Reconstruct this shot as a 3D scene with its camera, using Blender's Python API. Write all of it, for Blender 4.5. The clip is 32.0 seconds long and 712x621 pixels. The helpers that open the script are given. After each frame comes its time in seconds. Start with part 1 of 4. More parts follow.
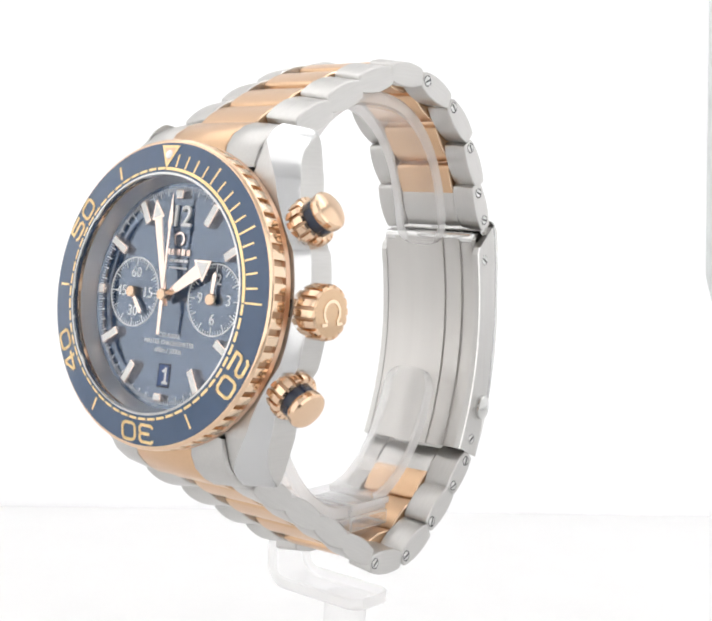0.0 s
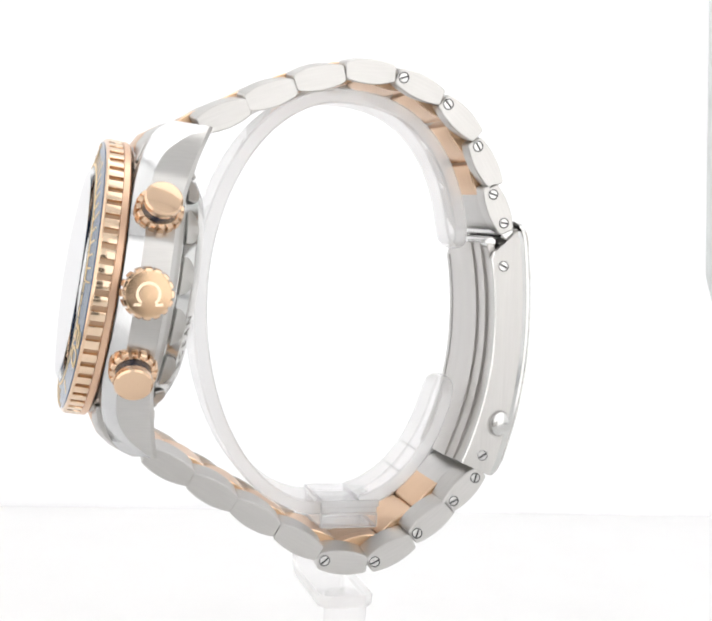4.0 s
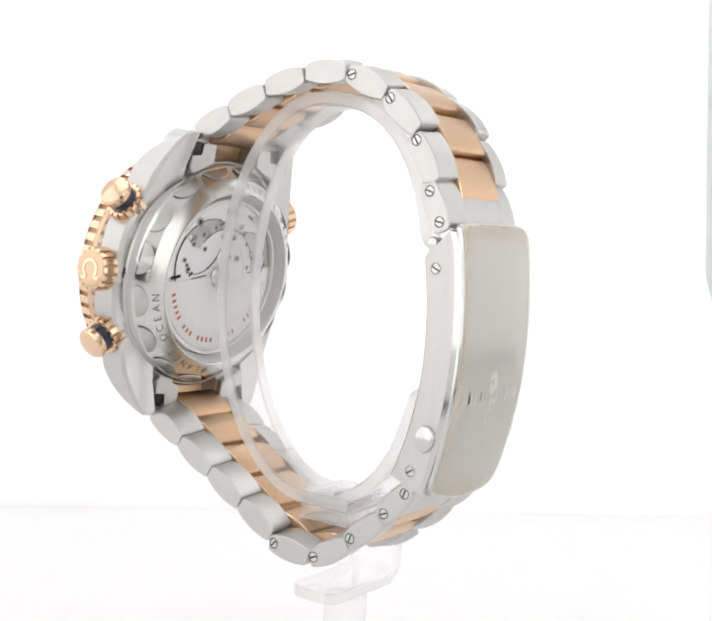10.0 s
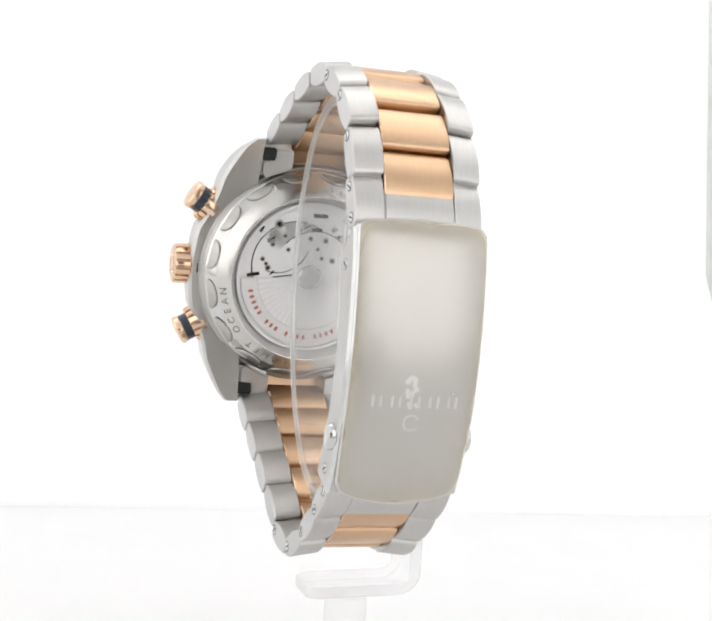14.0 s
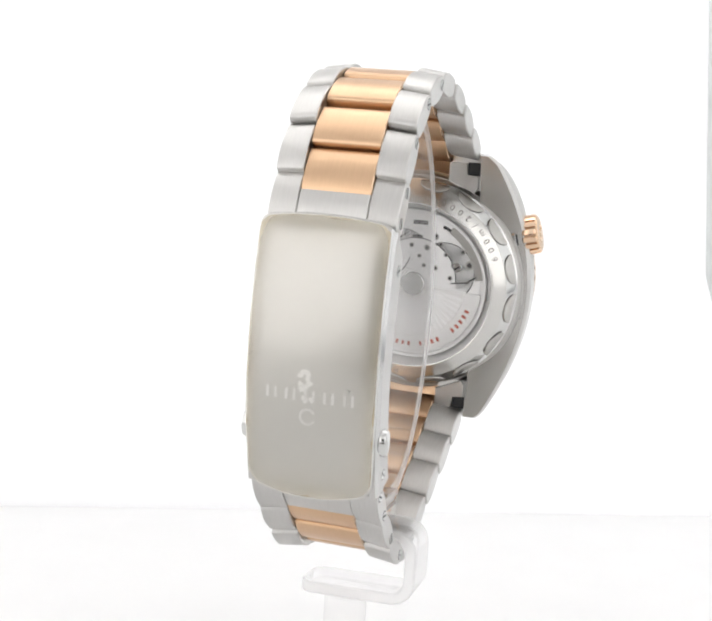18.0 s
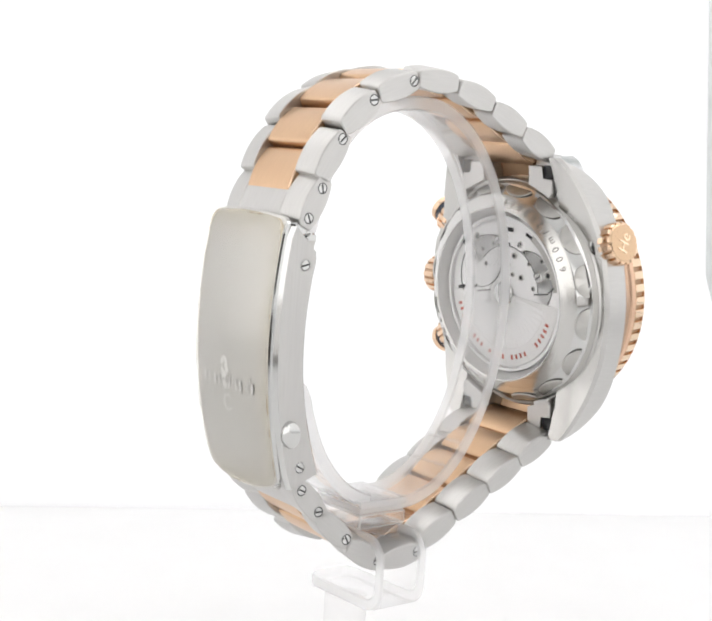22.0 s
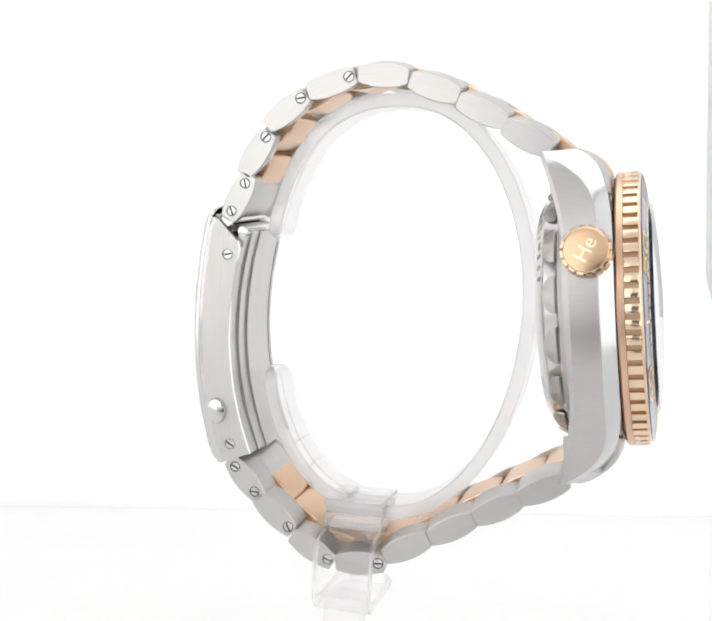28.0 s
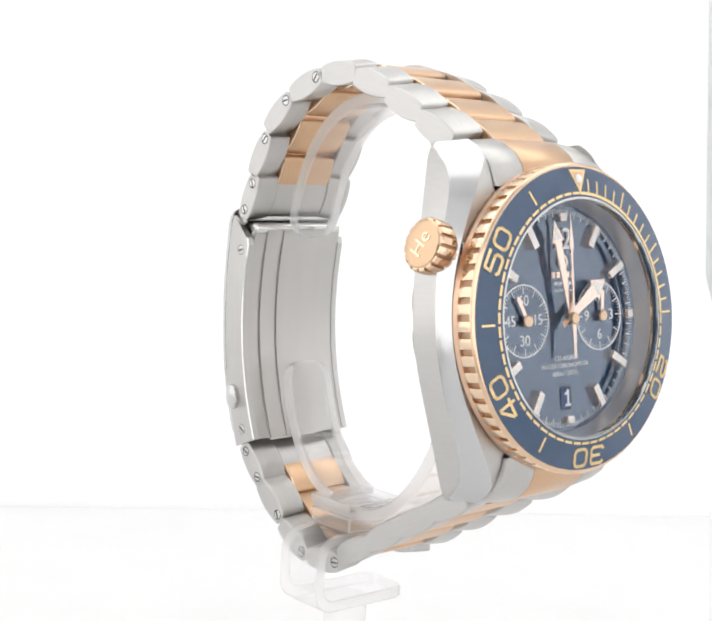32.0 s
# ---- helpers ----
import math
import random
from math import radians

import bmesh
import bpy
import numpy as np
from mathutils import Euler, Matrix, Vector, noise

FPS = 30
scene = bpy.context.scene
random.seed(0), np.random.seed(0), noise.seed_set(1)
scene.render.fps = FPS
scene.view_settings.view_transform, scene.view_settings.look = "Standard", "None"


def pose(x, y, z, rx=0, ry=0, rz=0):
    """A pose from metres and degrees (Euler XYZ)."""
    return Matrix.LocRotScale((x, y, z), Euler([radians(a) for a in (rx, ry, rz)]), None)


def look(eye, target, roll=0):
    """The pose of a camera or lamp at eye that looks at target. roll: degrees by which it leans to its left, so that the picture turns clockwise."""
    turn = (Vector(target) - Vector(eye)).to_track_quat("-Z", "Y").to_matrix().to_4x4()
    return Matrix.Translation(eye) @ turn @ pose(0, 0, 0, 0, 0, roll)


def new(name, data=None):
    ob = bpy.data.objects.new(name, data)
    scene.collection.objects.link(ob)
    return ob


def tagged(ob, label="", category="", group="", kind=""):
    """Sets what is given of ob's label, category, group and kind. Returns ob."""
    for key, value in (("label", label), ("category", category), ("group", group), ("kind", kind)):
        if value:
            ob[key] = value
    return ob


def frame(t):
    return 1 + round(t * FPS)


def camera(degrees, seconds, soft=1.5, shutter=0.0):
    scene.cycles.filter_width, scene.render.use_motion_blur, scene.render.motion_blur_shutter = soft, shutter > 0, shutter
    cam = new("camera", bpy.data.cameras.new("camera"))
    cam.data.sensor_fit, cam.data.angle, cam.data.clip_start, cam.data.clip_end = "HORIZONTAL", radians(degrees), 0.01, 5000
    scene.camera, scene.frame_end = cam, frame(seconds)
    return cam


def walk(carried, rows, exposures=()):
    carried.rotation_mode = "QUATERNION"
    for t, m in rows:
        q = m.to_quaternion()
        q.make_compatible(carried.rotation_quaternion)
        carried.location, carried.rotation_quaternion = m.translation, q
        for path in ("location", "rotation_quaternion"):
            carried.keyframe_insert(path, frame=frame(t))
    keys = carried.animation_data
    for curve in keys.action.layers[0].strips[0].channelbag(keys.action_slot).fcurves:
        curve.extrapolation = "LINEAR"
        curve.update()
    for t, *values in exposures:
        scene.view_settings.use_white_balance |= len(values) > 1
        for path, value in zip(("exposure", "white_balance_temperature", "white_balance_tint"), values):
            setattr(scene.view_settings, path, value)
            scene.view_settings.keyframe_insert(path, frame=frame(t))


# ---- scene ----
MM = 0.001
U = 0.00052            # one unit of the plan below, in metres
EYE_Z = 0.095          # height of the lens over the floor of the light tent

# ---- camera: stands still ----
cam = camera(31.59, 32.0, soft=2.3)
EYE = Vector((0.0, -0.208, EYE_Z))
AIM = EYE + 0.208 * Vector((-0.00545, 0.99486, -0.10114))
walk(cam, [(0, look(EYE, AIM, 3.41)), (32, look(EYE, AIM, 3.41))])

# ---- light ----
world = bpy.data.worlds.new("pale_room")
scene.world = world
world.use_nodes = True
world.node_tree.nodes["Background"].inputs[0].default_value = (1.0, 0.985, 0.965, 1)
world.node_tree.nodes["Background"].inputs[1].default_value = 0.10
scene.view_settings.exposure = 0.69


def area_lamp(name, m, sx, sy, watts, colour=(1, 1, 1)):
    data = bpy.data.lights.new(name, "AREA")
    data.shape, data.size, data.size_y, data.energy, data.color = "RECTANGLE", sx, sy, watts, colour
    ob = new(name, data)
    ob.matrix_world = m
    return ob


for strip_y, strip_watts in ((0.0, 0.20), (0.16, 0.16)):
    area_lamp("tent_top_lamp", pose(0, strip_y, 0.395), 0.66, 0.18, strip_watts, (1.0, 0.985, 0.97))
# unseen fill lamps inside both side walls, added to make their cloth seem lit
for side, side_watts in ((-1, 0.28), (1, 0.27)):
    area_lamp("tent_side_fill", look((side * 0.352, -0.03, 0.20), (0, -0.03, 0.20)), 0.74, 0.36, side_watts, (1.0, 0.985, 0.97))
# more unseen fill, added inside the front wall on both sides of its opening
for side in (-1, 1):
    area_lamp("tent_front_fill", look((side * 0.195, -0.252, 0.13), (side * 0.195, 0.0, 0.13)), 0.29, 0.24, 0.118, (1.0, 0.98, 0.96))
# unseen lamp added to brighten the back wall from inside
area_lamp("back_wall_fill", look((0, 0.10, 0.38), (0, 0.40, 0.12)), 0.60, 0.10, 0.25)

# unseen lamp added behind the thin cloth to whiten the back wall
area_lamp("added_backlight", look((0.0, 0.225, 0.08), (0.0, 0.0, 0.08)), 0.85, 0.27, 1.25, (0.99, 0.99, 1.0))

# ---- materials ----


def nodes_of(name):
    mat = bpy.data.materials.new(name)
    mat.use_nodes = True
    nt = mat.node_tree
    return mat, nt, nt.nodes["Principled BSDF"]


def metal(name, colour, rough, stretch=None, bump=0.0, vary=0.08, smudge=0.05, streak=0.985):
    """A metal with fine brushing along one axis (stretch) and soft smudges."""
    mat, nt, b = nodes_of(name)
    b.inputs["Metallic"].default_value = 1.0
    co = nt.nodes.new("ShaderNodeTexCoord")
    mp = nt.nodes.new("ShaderNodeMapping")
    mp.inputs["Scale"].default_value = stretch or (300, 300, 300)
    nt.links.new(co.outputs["Object"], mp.inputs[0])
    n1 = nt.nodes.new("ShaderNodeTexNoise")
    n1.inputs["Scale"].default_value, n1.inputs["Detail"].default_value = 1.0, 4.0
    nt.links.new(mp.outputs[0], n1.inputs["Vector"])
    n2 = nt.nodes.new("ShaderNodeTexNoise")
    n2.inputs["Scale"].default_value, n2.inputs["Detail"].default_value = 260.0, 3.0
    nt.links.new(co.outputs["Object"], n2.inputs["Vector"])
    mr = nt.nodes.new("ShaderNodeMapRange")
    mr.inputs[3].default_value, mr.inputs[4].default_value = max(0.02, rough - vary), rough + vary
    nt.links.new(n1.outputs[0], mr.inputs[0])
    ad = nt.nodes.new("ShaderNodeMath")
    ad.operation = "MULTIPLY_ADD"
    ad.inputs[1].default_value = smudge
    nt.links.new(n2.outputs[0], ad.inputs[0])
    nt.links.new(mr.outputs[0], ad.inputs[2])
    nt.links.new(ad.outputs[0], b.inputs["Roughness"])
    mix = nt.nodes.new("ShaderNodeMixRGB")
    mix.inputs[1].default_value = (*colour, 1)
    mix.inputs[2].default_value = (*[c * streak for c in colour], 1)
    nt.links.new(n1.outputs[0], mix.inputs[0])
    nt.links.new(mix.outputs[0], b.inputs["Base Color"])
    if bump:
        bp = nt.nodes.new("ShaderNodeBump")
        bp.inputs["Strength"].default_value, bp.inputs["Distance"].default_value = bump, 0.00002
        nt.links.new(n1.outputs[0], bp.inputs["Height"])
        nt.links.new(bp.outputs[0], b.inputs["Normal"])
    return mat


def plain(name, colour, rough=0.4, coat=0.0, metallic=0.0, grain=400.0, amount=0.12):
    mat, nt, b = nodes_of(name)
    co = nt.nodes.new("ShaderNodeTexCoord")
    n1 = nt.nodes.new("ShaderNodeTexNoise")
    n1.inputs["Scale"].default_value, n1.inputs["Detail"].default_value = grain, 5.0
    nt.links.new(co.outputs["Object"], n1.inputs["Vector"])
    mix = nt.nodes.new("ShaderNodeMixRGB")
    mix.inputs[1].default_value = (*[min(1, c * (1 + amount)) for c in colour], 1)
    mix.inputs[2].default_value = (*[c * (1 - amount) for c in colour], 1)
    nt.links.new(n1.outputs[0], mix.inputs[0])
    nt.links.new(mix.outputs[0], b.inputs["Base Color"])
    b.inputs["Roughness"].default_value = rough
    b.inputs["Metallic"].default_value = metallic
    b.inputs["Coat Weight"].default_value = coat
    b.inputs["Coat Roughness"].default_value = 0.03
    return mat


def clear(name, gloss, least, haze=0.0, power=4.0, tint=(0.982, 0.980, 0.980)):
    """A thin clear pane or sheet: it lets light through, with a mirror sheen that grows at grazing angles."""
    mat = bpy.data.materials.new(name)
    mat.use_nodes = True
    nt = mat.node_tree
    nt.nodes.remove(nt.nodes["Principled BSDF"])
    see = nt.nodes.new("ShaderNodeBsdfTransparent")
    see.inputs[0].default_value = (*tint, 1)
    milk = nt.nodes.new("ShaderNodeBsdfDiffuse")
    milk.inputs[0].default_value = (1.0, 1.0, 1.0, 1)
    glow = nt.nodes.new("ShaderNodeBsdfTranslucent")
    glow.inputs[0].default_value = (1.0, 1.0, 1.0, 1)
    both = nt.nodes.new("ShaderNodeMixShader")
    both.inputs[0].default_value = 0.85
    nt.links.new(milk.outputs[0], both.inputs[1])
    nt.links.new(glow.outputs[0], both.inputs[2])
    body = nt.nodes.new("ShaderNodeMixShader")
    body.inputs[0].default_value = haze
    nt.links.new(see.outputs[0], body.inputs[1])
    nt.links.new(both.outputs[0], body.inputs[2])
    shine = nt.nodes.new("ShaderNodeBsdfGlossy")
    shine.inputs["Roughness"].default_value = 0.05
    lw = nt.nodes.new("ShaderNodeLayerWeight")
    lw.inputs[0].default_value = 0.5
    pw = nt.nodes.new("ShaderNodeMath")
    pw.operation = "POWER"
    pw.inputs[1].default_value = power
    nt.links.new(lw.outputs["Facing"], pw.inputs[0])
    k = nt.nodes.new("ShaderNodeMath")
    k.operation = "MULTIPLY_ADD"
    k.inputs[1].default_value, k.inputs[2].default_value = gloss, least
    nt.links.new(pw.outputs[0], k.inputs[0])
    top = nt.nodes.new("ShaderNodeMixShader")
    nt.links.new(k.outputs[0], top.inputs[0])
    nt.links.new(body.outputs[0], top.inputs[1])
    nt.links.new(shine.outputs[0], top.inputs[2])
    nt.links.new(top.outputs[0], nt.nodes["Material Output"].inputs[0])
    return mat


STEEL = (0.58, 0.57, 0.555)
GOLD = (0.68, 0.46, 0.295)
steel_brushed = metal("steel_brushed", STEEL, 0.37, (5000, 220, 3000), 0.0, vary=0.03, smudge=0.04, streak=0.86)
steel_upright = metal("steel_upright_brushed", STEEL, 0.35, (4500, 4500, 140), 0.0, vary=0.03, smudge=0.04, streak=0.86)
blade_brushed = metal("blade_brushed", (0.55, 0.535, 0.515), 0.32, (420, 420, 10), 0.0, vary=0.004, smudge=0.0, streak=0.90)
clasp_brushed = metal("clasp_brushed", (0.58, 0.57, 0.55), 0.27, (140, 4500, 4500), 0.0, vary=0.02, smudge=0.03, streak=0.92)
steel_side = metal("steel_side", (0.59, 0.58, 0.565), 0.28, (3000, 260, 5000), 0.0, vary=0.03, smudge=0.04, streak=0.86)
steel_polished = metal("steel_polished", (0.62, 0.62, 0.61), 0.07, vary=0.03)
steel_facet = metal("steel_facet", (0.60, 0.605, 0.61), 0.17, vary=0.02, smudge=0.03)
steel_back = metal("steel_case_back", (0.60, 0.59, 0.57), 0.18, vary=0.01, smudge=0.03)
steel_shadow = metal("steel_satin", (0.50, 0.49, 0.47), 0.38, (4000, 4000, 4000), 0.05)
gold_brushed = metal("rose_gold_brushed", GOLD, 0.29, (5000, 220, 3000), 0.0, vary=0.03, smudge=0.04, streak=0.87)
gold_polished = metal("rose_gold_polished", (0.77, 0.555, 0.39), 0.10, vary=0.015)
# paler copy of the polished gold; white reflections in the teeth are coloured in
lit_tooth = metal("rose_gold_lit_tooth", (0.84, 0.645, 0.47), 0.13, vary=0.015)
gold_bright = metal("rose_gold_bright", (0.96, 0.78, 0.58), 0.2, vary=0.02)
gold_face = metal("rose_gold_face", (0.68, 0.475, 0.31), 0.2, vary=0.03)
gold_satin = metal("rose_gold_satin", (0.72, 0.49, 0.345), 0.30, vary=0.05)
hand_metal = metal("rose_hand_metal", (0.97, 0.80, 0.70), 0.22, vary=0.04)
yellow_gold = metal("gold_inlay", (0.90, 0.68, 0.36), 0.38, vary=0.06)
flange_metal = plain("flange_metal", (0.74, 0.76, 0.79), 0.3, metallic=1.0, amount=0.05)
# gold darkened to stand in for the shade in notches and flutes
notch_shade = metal("notch_shade", (0.50, 0.35, 0.24), 0.45, vary=0.03)
pale_engraving = metal("pale_engraving", (0.66, 0.65, 0.635), 0.4, vary=0.05)
blue_ceramic = plain("blue_ceramic", (0.042, 0.082, 0.158), 0.24, 0.4, grain=900)
blue_dial = plain("blue_dial", (0.016, 0.036, 0.082), 0.025, 0.0, grain=900)
blue_dial.node_tree.nodes["Principled BSDF"].inputs["IOR"].default_value = 2.7
blue_dial.node_tree.nodes["Principled BSDF"].inputs["Specular Tint"].default_value = (0.72, 0.84, 1.0, 1)
blue_dark = plain("blue_dark", (0.012, 0.021, 0.045), 0.25, 0.3)
date_blue = plain("date_blue", (0.02, 0.06, 0.19), 0.3, 0.2)
engraving = plain("dark_engraving", (0.17, 0.155, 0.14), 0.5)
# near-black that stands in for shade in gaps, slots, holes and bridge edges
black_void = plain("recess_shade", (0.012, 0.012, 0.013), 0.5)
white_print = plain("white_print", (0.90, 0.91, 0.91), 0.5)
lume = plain("white_lume", (0.92, 0.91, 0.88), 0.55)
rhodium = plain("rhodium_plate", (0.97, 0.965, 0.96), 0.45, metallic=0.12, grain=700, amount=0.05)
rotor_groove = plain("rotor_groove", (0.88, 0.875, 0.865), 0.45, metallic=0.12, grain=700, amount=0.05)
red_print = plain("red_print", (0.55, 0.16, 0.12), 0.5)
sapphire = clear("sapphire_glass", 13.0, 0.006, 0.0, 10.0)
acrylic = clear("clear_acrylic", 0.6, 0.03, 0.05, 3.0, (0.99, 0.988, 0.988))
acrylic_band = clear("acrylic_band", 0.6, 0.03, 0.10, 3.0, (0.99, 0.988, 0.988))
acrylic_ridged = clear("acrylic_ridged", 0.6, 0.04, 0.05, 2.0, (0.99, 0.988, 0.988))
# milky haze stands in for the light that shows in acrylic edges
acrylic_lit_edge = clear("acrylic_lit_edge", 0.5, 0.05, 0.5, 2.0)
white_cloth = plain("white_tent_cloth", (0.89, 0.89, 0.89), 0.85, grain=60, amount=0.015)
# greyer cloth for the east wall; that side's shade is in its colour
shaded_cloth = plain("shaded_tent_cloth", (0.62, 0.63, 0.64), 0.85, grain=60, amount=0.02)
grey_cloth = plain("grey_flap_cloth", (0.62, 0.65, 0.64), 0.8, grain=80, amount=0.05)

floor_cloth = plain("white_floor_cloth", (0.77, 0.77, 0.77), 0.8, grain=60, amount=0.02)

dark_wood = plain("dark_table_wood", (0.20, 0.165, 0.13), 0.45, grain=40, amount=0.3)


def thin_cloth():
    """White cloth that also lets light through from behind."""
    mat, nt, b = nodes_of("translucent_tent_cloth")
    b.inputs["Base Color"].default_value = (0.80, 0.80, 0.80, 1)
    b.inputs["Roughness"].default_value = 0.9
    tr = nt.nodes.new("ShaderNodeBsdfTranslucent")
    n = nt.nodes.new("ShaderNodeTexNoise")
    n.inputs["Scale"].default_value = 9.0
    ramp = nt.nodes.new("ShaderNodeMixRGB")
    ramp.inputs[1].default_value, ramp.inputs[2].default_value = (0.90, 0.90, 0.90, 1), (0.86, 0.86, 0.87, 1)
    nt.links.new(n.outputs[0], ramp.inputs[0])
    nt.links.new(ramp.outputs[0], tr.inputs[0])
    mix = nt.nodes.new("ShaderNodeMixShader")
    mix.inputs[0].default_value = 0.5
    nt.links.new(b.outputs[0], mix.inputs[1])
    nt.links.new(tr.outputs[0], mix.inputs[2])
    nt.links.new(mix.outputs[0], nt.nodes["Material Output"].inputs[0])
    return mat


back_cloth = thin_cloth()
film_clear = clear("protective_film", 0.25, 0.02, 0.02, 3.0, (0.985, 0.982, 0.974))


def yellowed():
    """Aged film, clear in the middle and yellowed towards its rim."""
    mat, nt, p = nodes_of("aged_film")
    p.inputs["Base Color"].default_value = (0.80, 0.69, 0.49, 1)
    p.inputs["Roughness"].default_value = 0.3
    co = nt.nodes.new("ShaderNodeTexCoord")
    sep = nt.nodes.new("ShaderNodeSeparateXYZ")
    nt.links.new(co.outputs["Generated"], sep.inputs[0])

    def math_node(op, a, b2):
        n = nt.nodes.new("ShaderNodeMath")
        n.operation = op
        for k, q in enumerate((a, b2)):
            if isinstance(q, float):
                n.inputs[k].default_value = q
            elif q is not None:
                nt.links.new(q, n.inputs[k])
        return n.outputs[0]

    parts = []
    for k, power in ((0, 9.0), (2, 10.0)):
        n = nt.nodes.new("ShaderNodeMath")
        n.operation = "MULTIPLY_ADD"
        n.inputs[1].default_value, n.inputs[2].default_value = 2.0, -1.0
        nt.links.new(sep.outputs[k], n.inputs[0])
        parts.append(math_node("POWER", math_node("ABSOLUTE", n.outputs[0], None), power))
    total = math_node("ADD", parts[0], parts[1])
    noise = nt.nodes.new("ShaderNodeTexNoise")
    noise.inputs["Scale"].default_value, noise.inputs["Detail"].default_value = 7.0, 3.0
    nt.links.new(co.outputs["Generated"], noise.inputs["Vector"])
    total = math_node("MULTIPLY", total, math_node("ADD", noise.outputs[0], 0.3))
    total = math_node("MULTIPLY", total, 0.42)
    total = math_node("MINIMUM", math_node("ADD", total, 0.02), 0.42)
    nt.links.new(total, p.inputs["Alpha"])
    return mat


film_edge = yellowed()
film_white = metal("film_scuff", (0.70, 0.69, 0.67), 0.38, vary=0.05)

# ---- mesh helpers ----


def link_mesh(name, bm, mats, parent=None, label="", smooth=True, flat_angle=32):
    bmesh.ops.recalc_face_normals(bm, faces=bm.faces)
    me = bpy.data.meshes.new(name)
    if smooth:
        lim = radians(flat_angle)
        for f in bm.faces:
            f.smooth = len(f.verts) < 9
        for e in bm.edges:
            if len(e.link_faces) == 2 and e.calc_face_angle(0) > lim:
                e.smooth = False
    bm.to_mesh(me)
    bm.free()
    for m in (mats if isinstance(mats, (list, tuple)) else [mats]):
        me.materials.append(m)
    ob = new(name, me)
    if parent:
        ob.parent = parent
    if label:
        ob["label"] = label
    return ob


def part(name, bm, material, parent, label="", **kw):
    return link_mesh(name, bm, material, parent, label, **kw)


def repeat(name, src, parent, m=None):
    """Another piece on the mesh of src."""
    ob = new(name, src.data)
    ob.parent = parent
    if m is not None:
        ob.matrix_basis = m
    if "label" in src:
        ob["label"] = src["label"]
    return ob


def lathe(profile, seg=96, closed=False, bm=None, mat=0, lo=0.0, hi=360.0):
    """Turn a profile of (radius, height) round the z axis."""
    bm = bm or bmesh.new()
    full = hi - lo > 359.9
    n = seg if full else seg + 1
    rings = []
    for i in range(n):
        a = radians(lo + (hi - lo) * i / seg)
        rings.append([bm.verts.new((r * math.cos(a), r * math.sin(a), w)) for r, w in profile])
    k = len(profile)
    for i in range(seg):
        a, b = rings[i], rings[(i + 1) % n]
        for j in range(k if closed else k - 1):
            f = bm.faces.new((a[j], b[j], b[(j + 1) % k], a[(j + 1) % k]))
            f.material_index = mat
    if not closed and full:
        for end in (0, -1):
            if profile[end][0] > 1e-6:
                f = bm.faces.new([r[end] for r in rings])
                f.material_index = mat
    if closed and not full:
        bm.faces.new(rings[0])
        bm.faces.new(rings[-1][::-1])
    bmesh.ops.remove_doubles(bm, verts=bm.verts, dist=1e-5)
    return bm


def prism(outline, h0, h1, bevel=0.0, bm=None, mat=0, segments=2):
    """An outline of (a, b) pushed from height h0 to h1 along z."""
    own = bmesh.new()
    lo = [own.verts.new((a, b, h0)) for a, b in outline]
    hi = [own.verts.new((a, b, h1)) for a, b in outline]
    n = len(outline)
    own.faces.new(lo[::-1])
    own.faces.new(hi)
    for i in range(n):
        own.faces.new((lo[i], lo[(i + 1) % n], hi[(i + 1) % n], hi[i]))
    if bevel:
        caps = [e for e in own.edges if abs(e.verts[0].co.z - e.verts[1].co.z) < 1e-7]
        bmesh.ops.bevel(own, geom=caps, offset=bevel, segments=segments, affect="EDGES", profile=0.5)
    for f in own.faces:
        f.material_index = mat
    return merged(bm, own)


def merged(bm, own):
    if bm is None:
        return own
    me = bpy.data.meshes.new("tmp")
    own.to_mesh(me)
    own.free()
    bm.from_mesh(me)
    bpy.data.meshes.remove(me)
    return bm


def box(sx, sy, sz, at=(0, 0, 0), bevel=0.0, bm=None, mat=0, turn=0.0):
    own = bmesh.new()
    bmesh.ops.create_cube(own, size=1.0)
    bmesh.ops.scale(own, vec=(sx, sy, sz), verts=own.verts)
    if bevel:
        bmesh.ops.bevel(own, geom=own.edges[:], offset=bevel, segments=2, affect="EDGES", profile=0.5)
    bmesh.ops.transform(own, matrix=Matrix.Translation(at) @ Matrix.Rotation(radians(turn), 4, "Z"), verts=own.verts)
    for f in own.faces:
        f.material_index = mat
    return merged(bm, own)


def moved(bm, m):
    bmesh.ops.transform(bm, matrix=m, verts=bm.verts)
    bm.normal_update()
    return bm


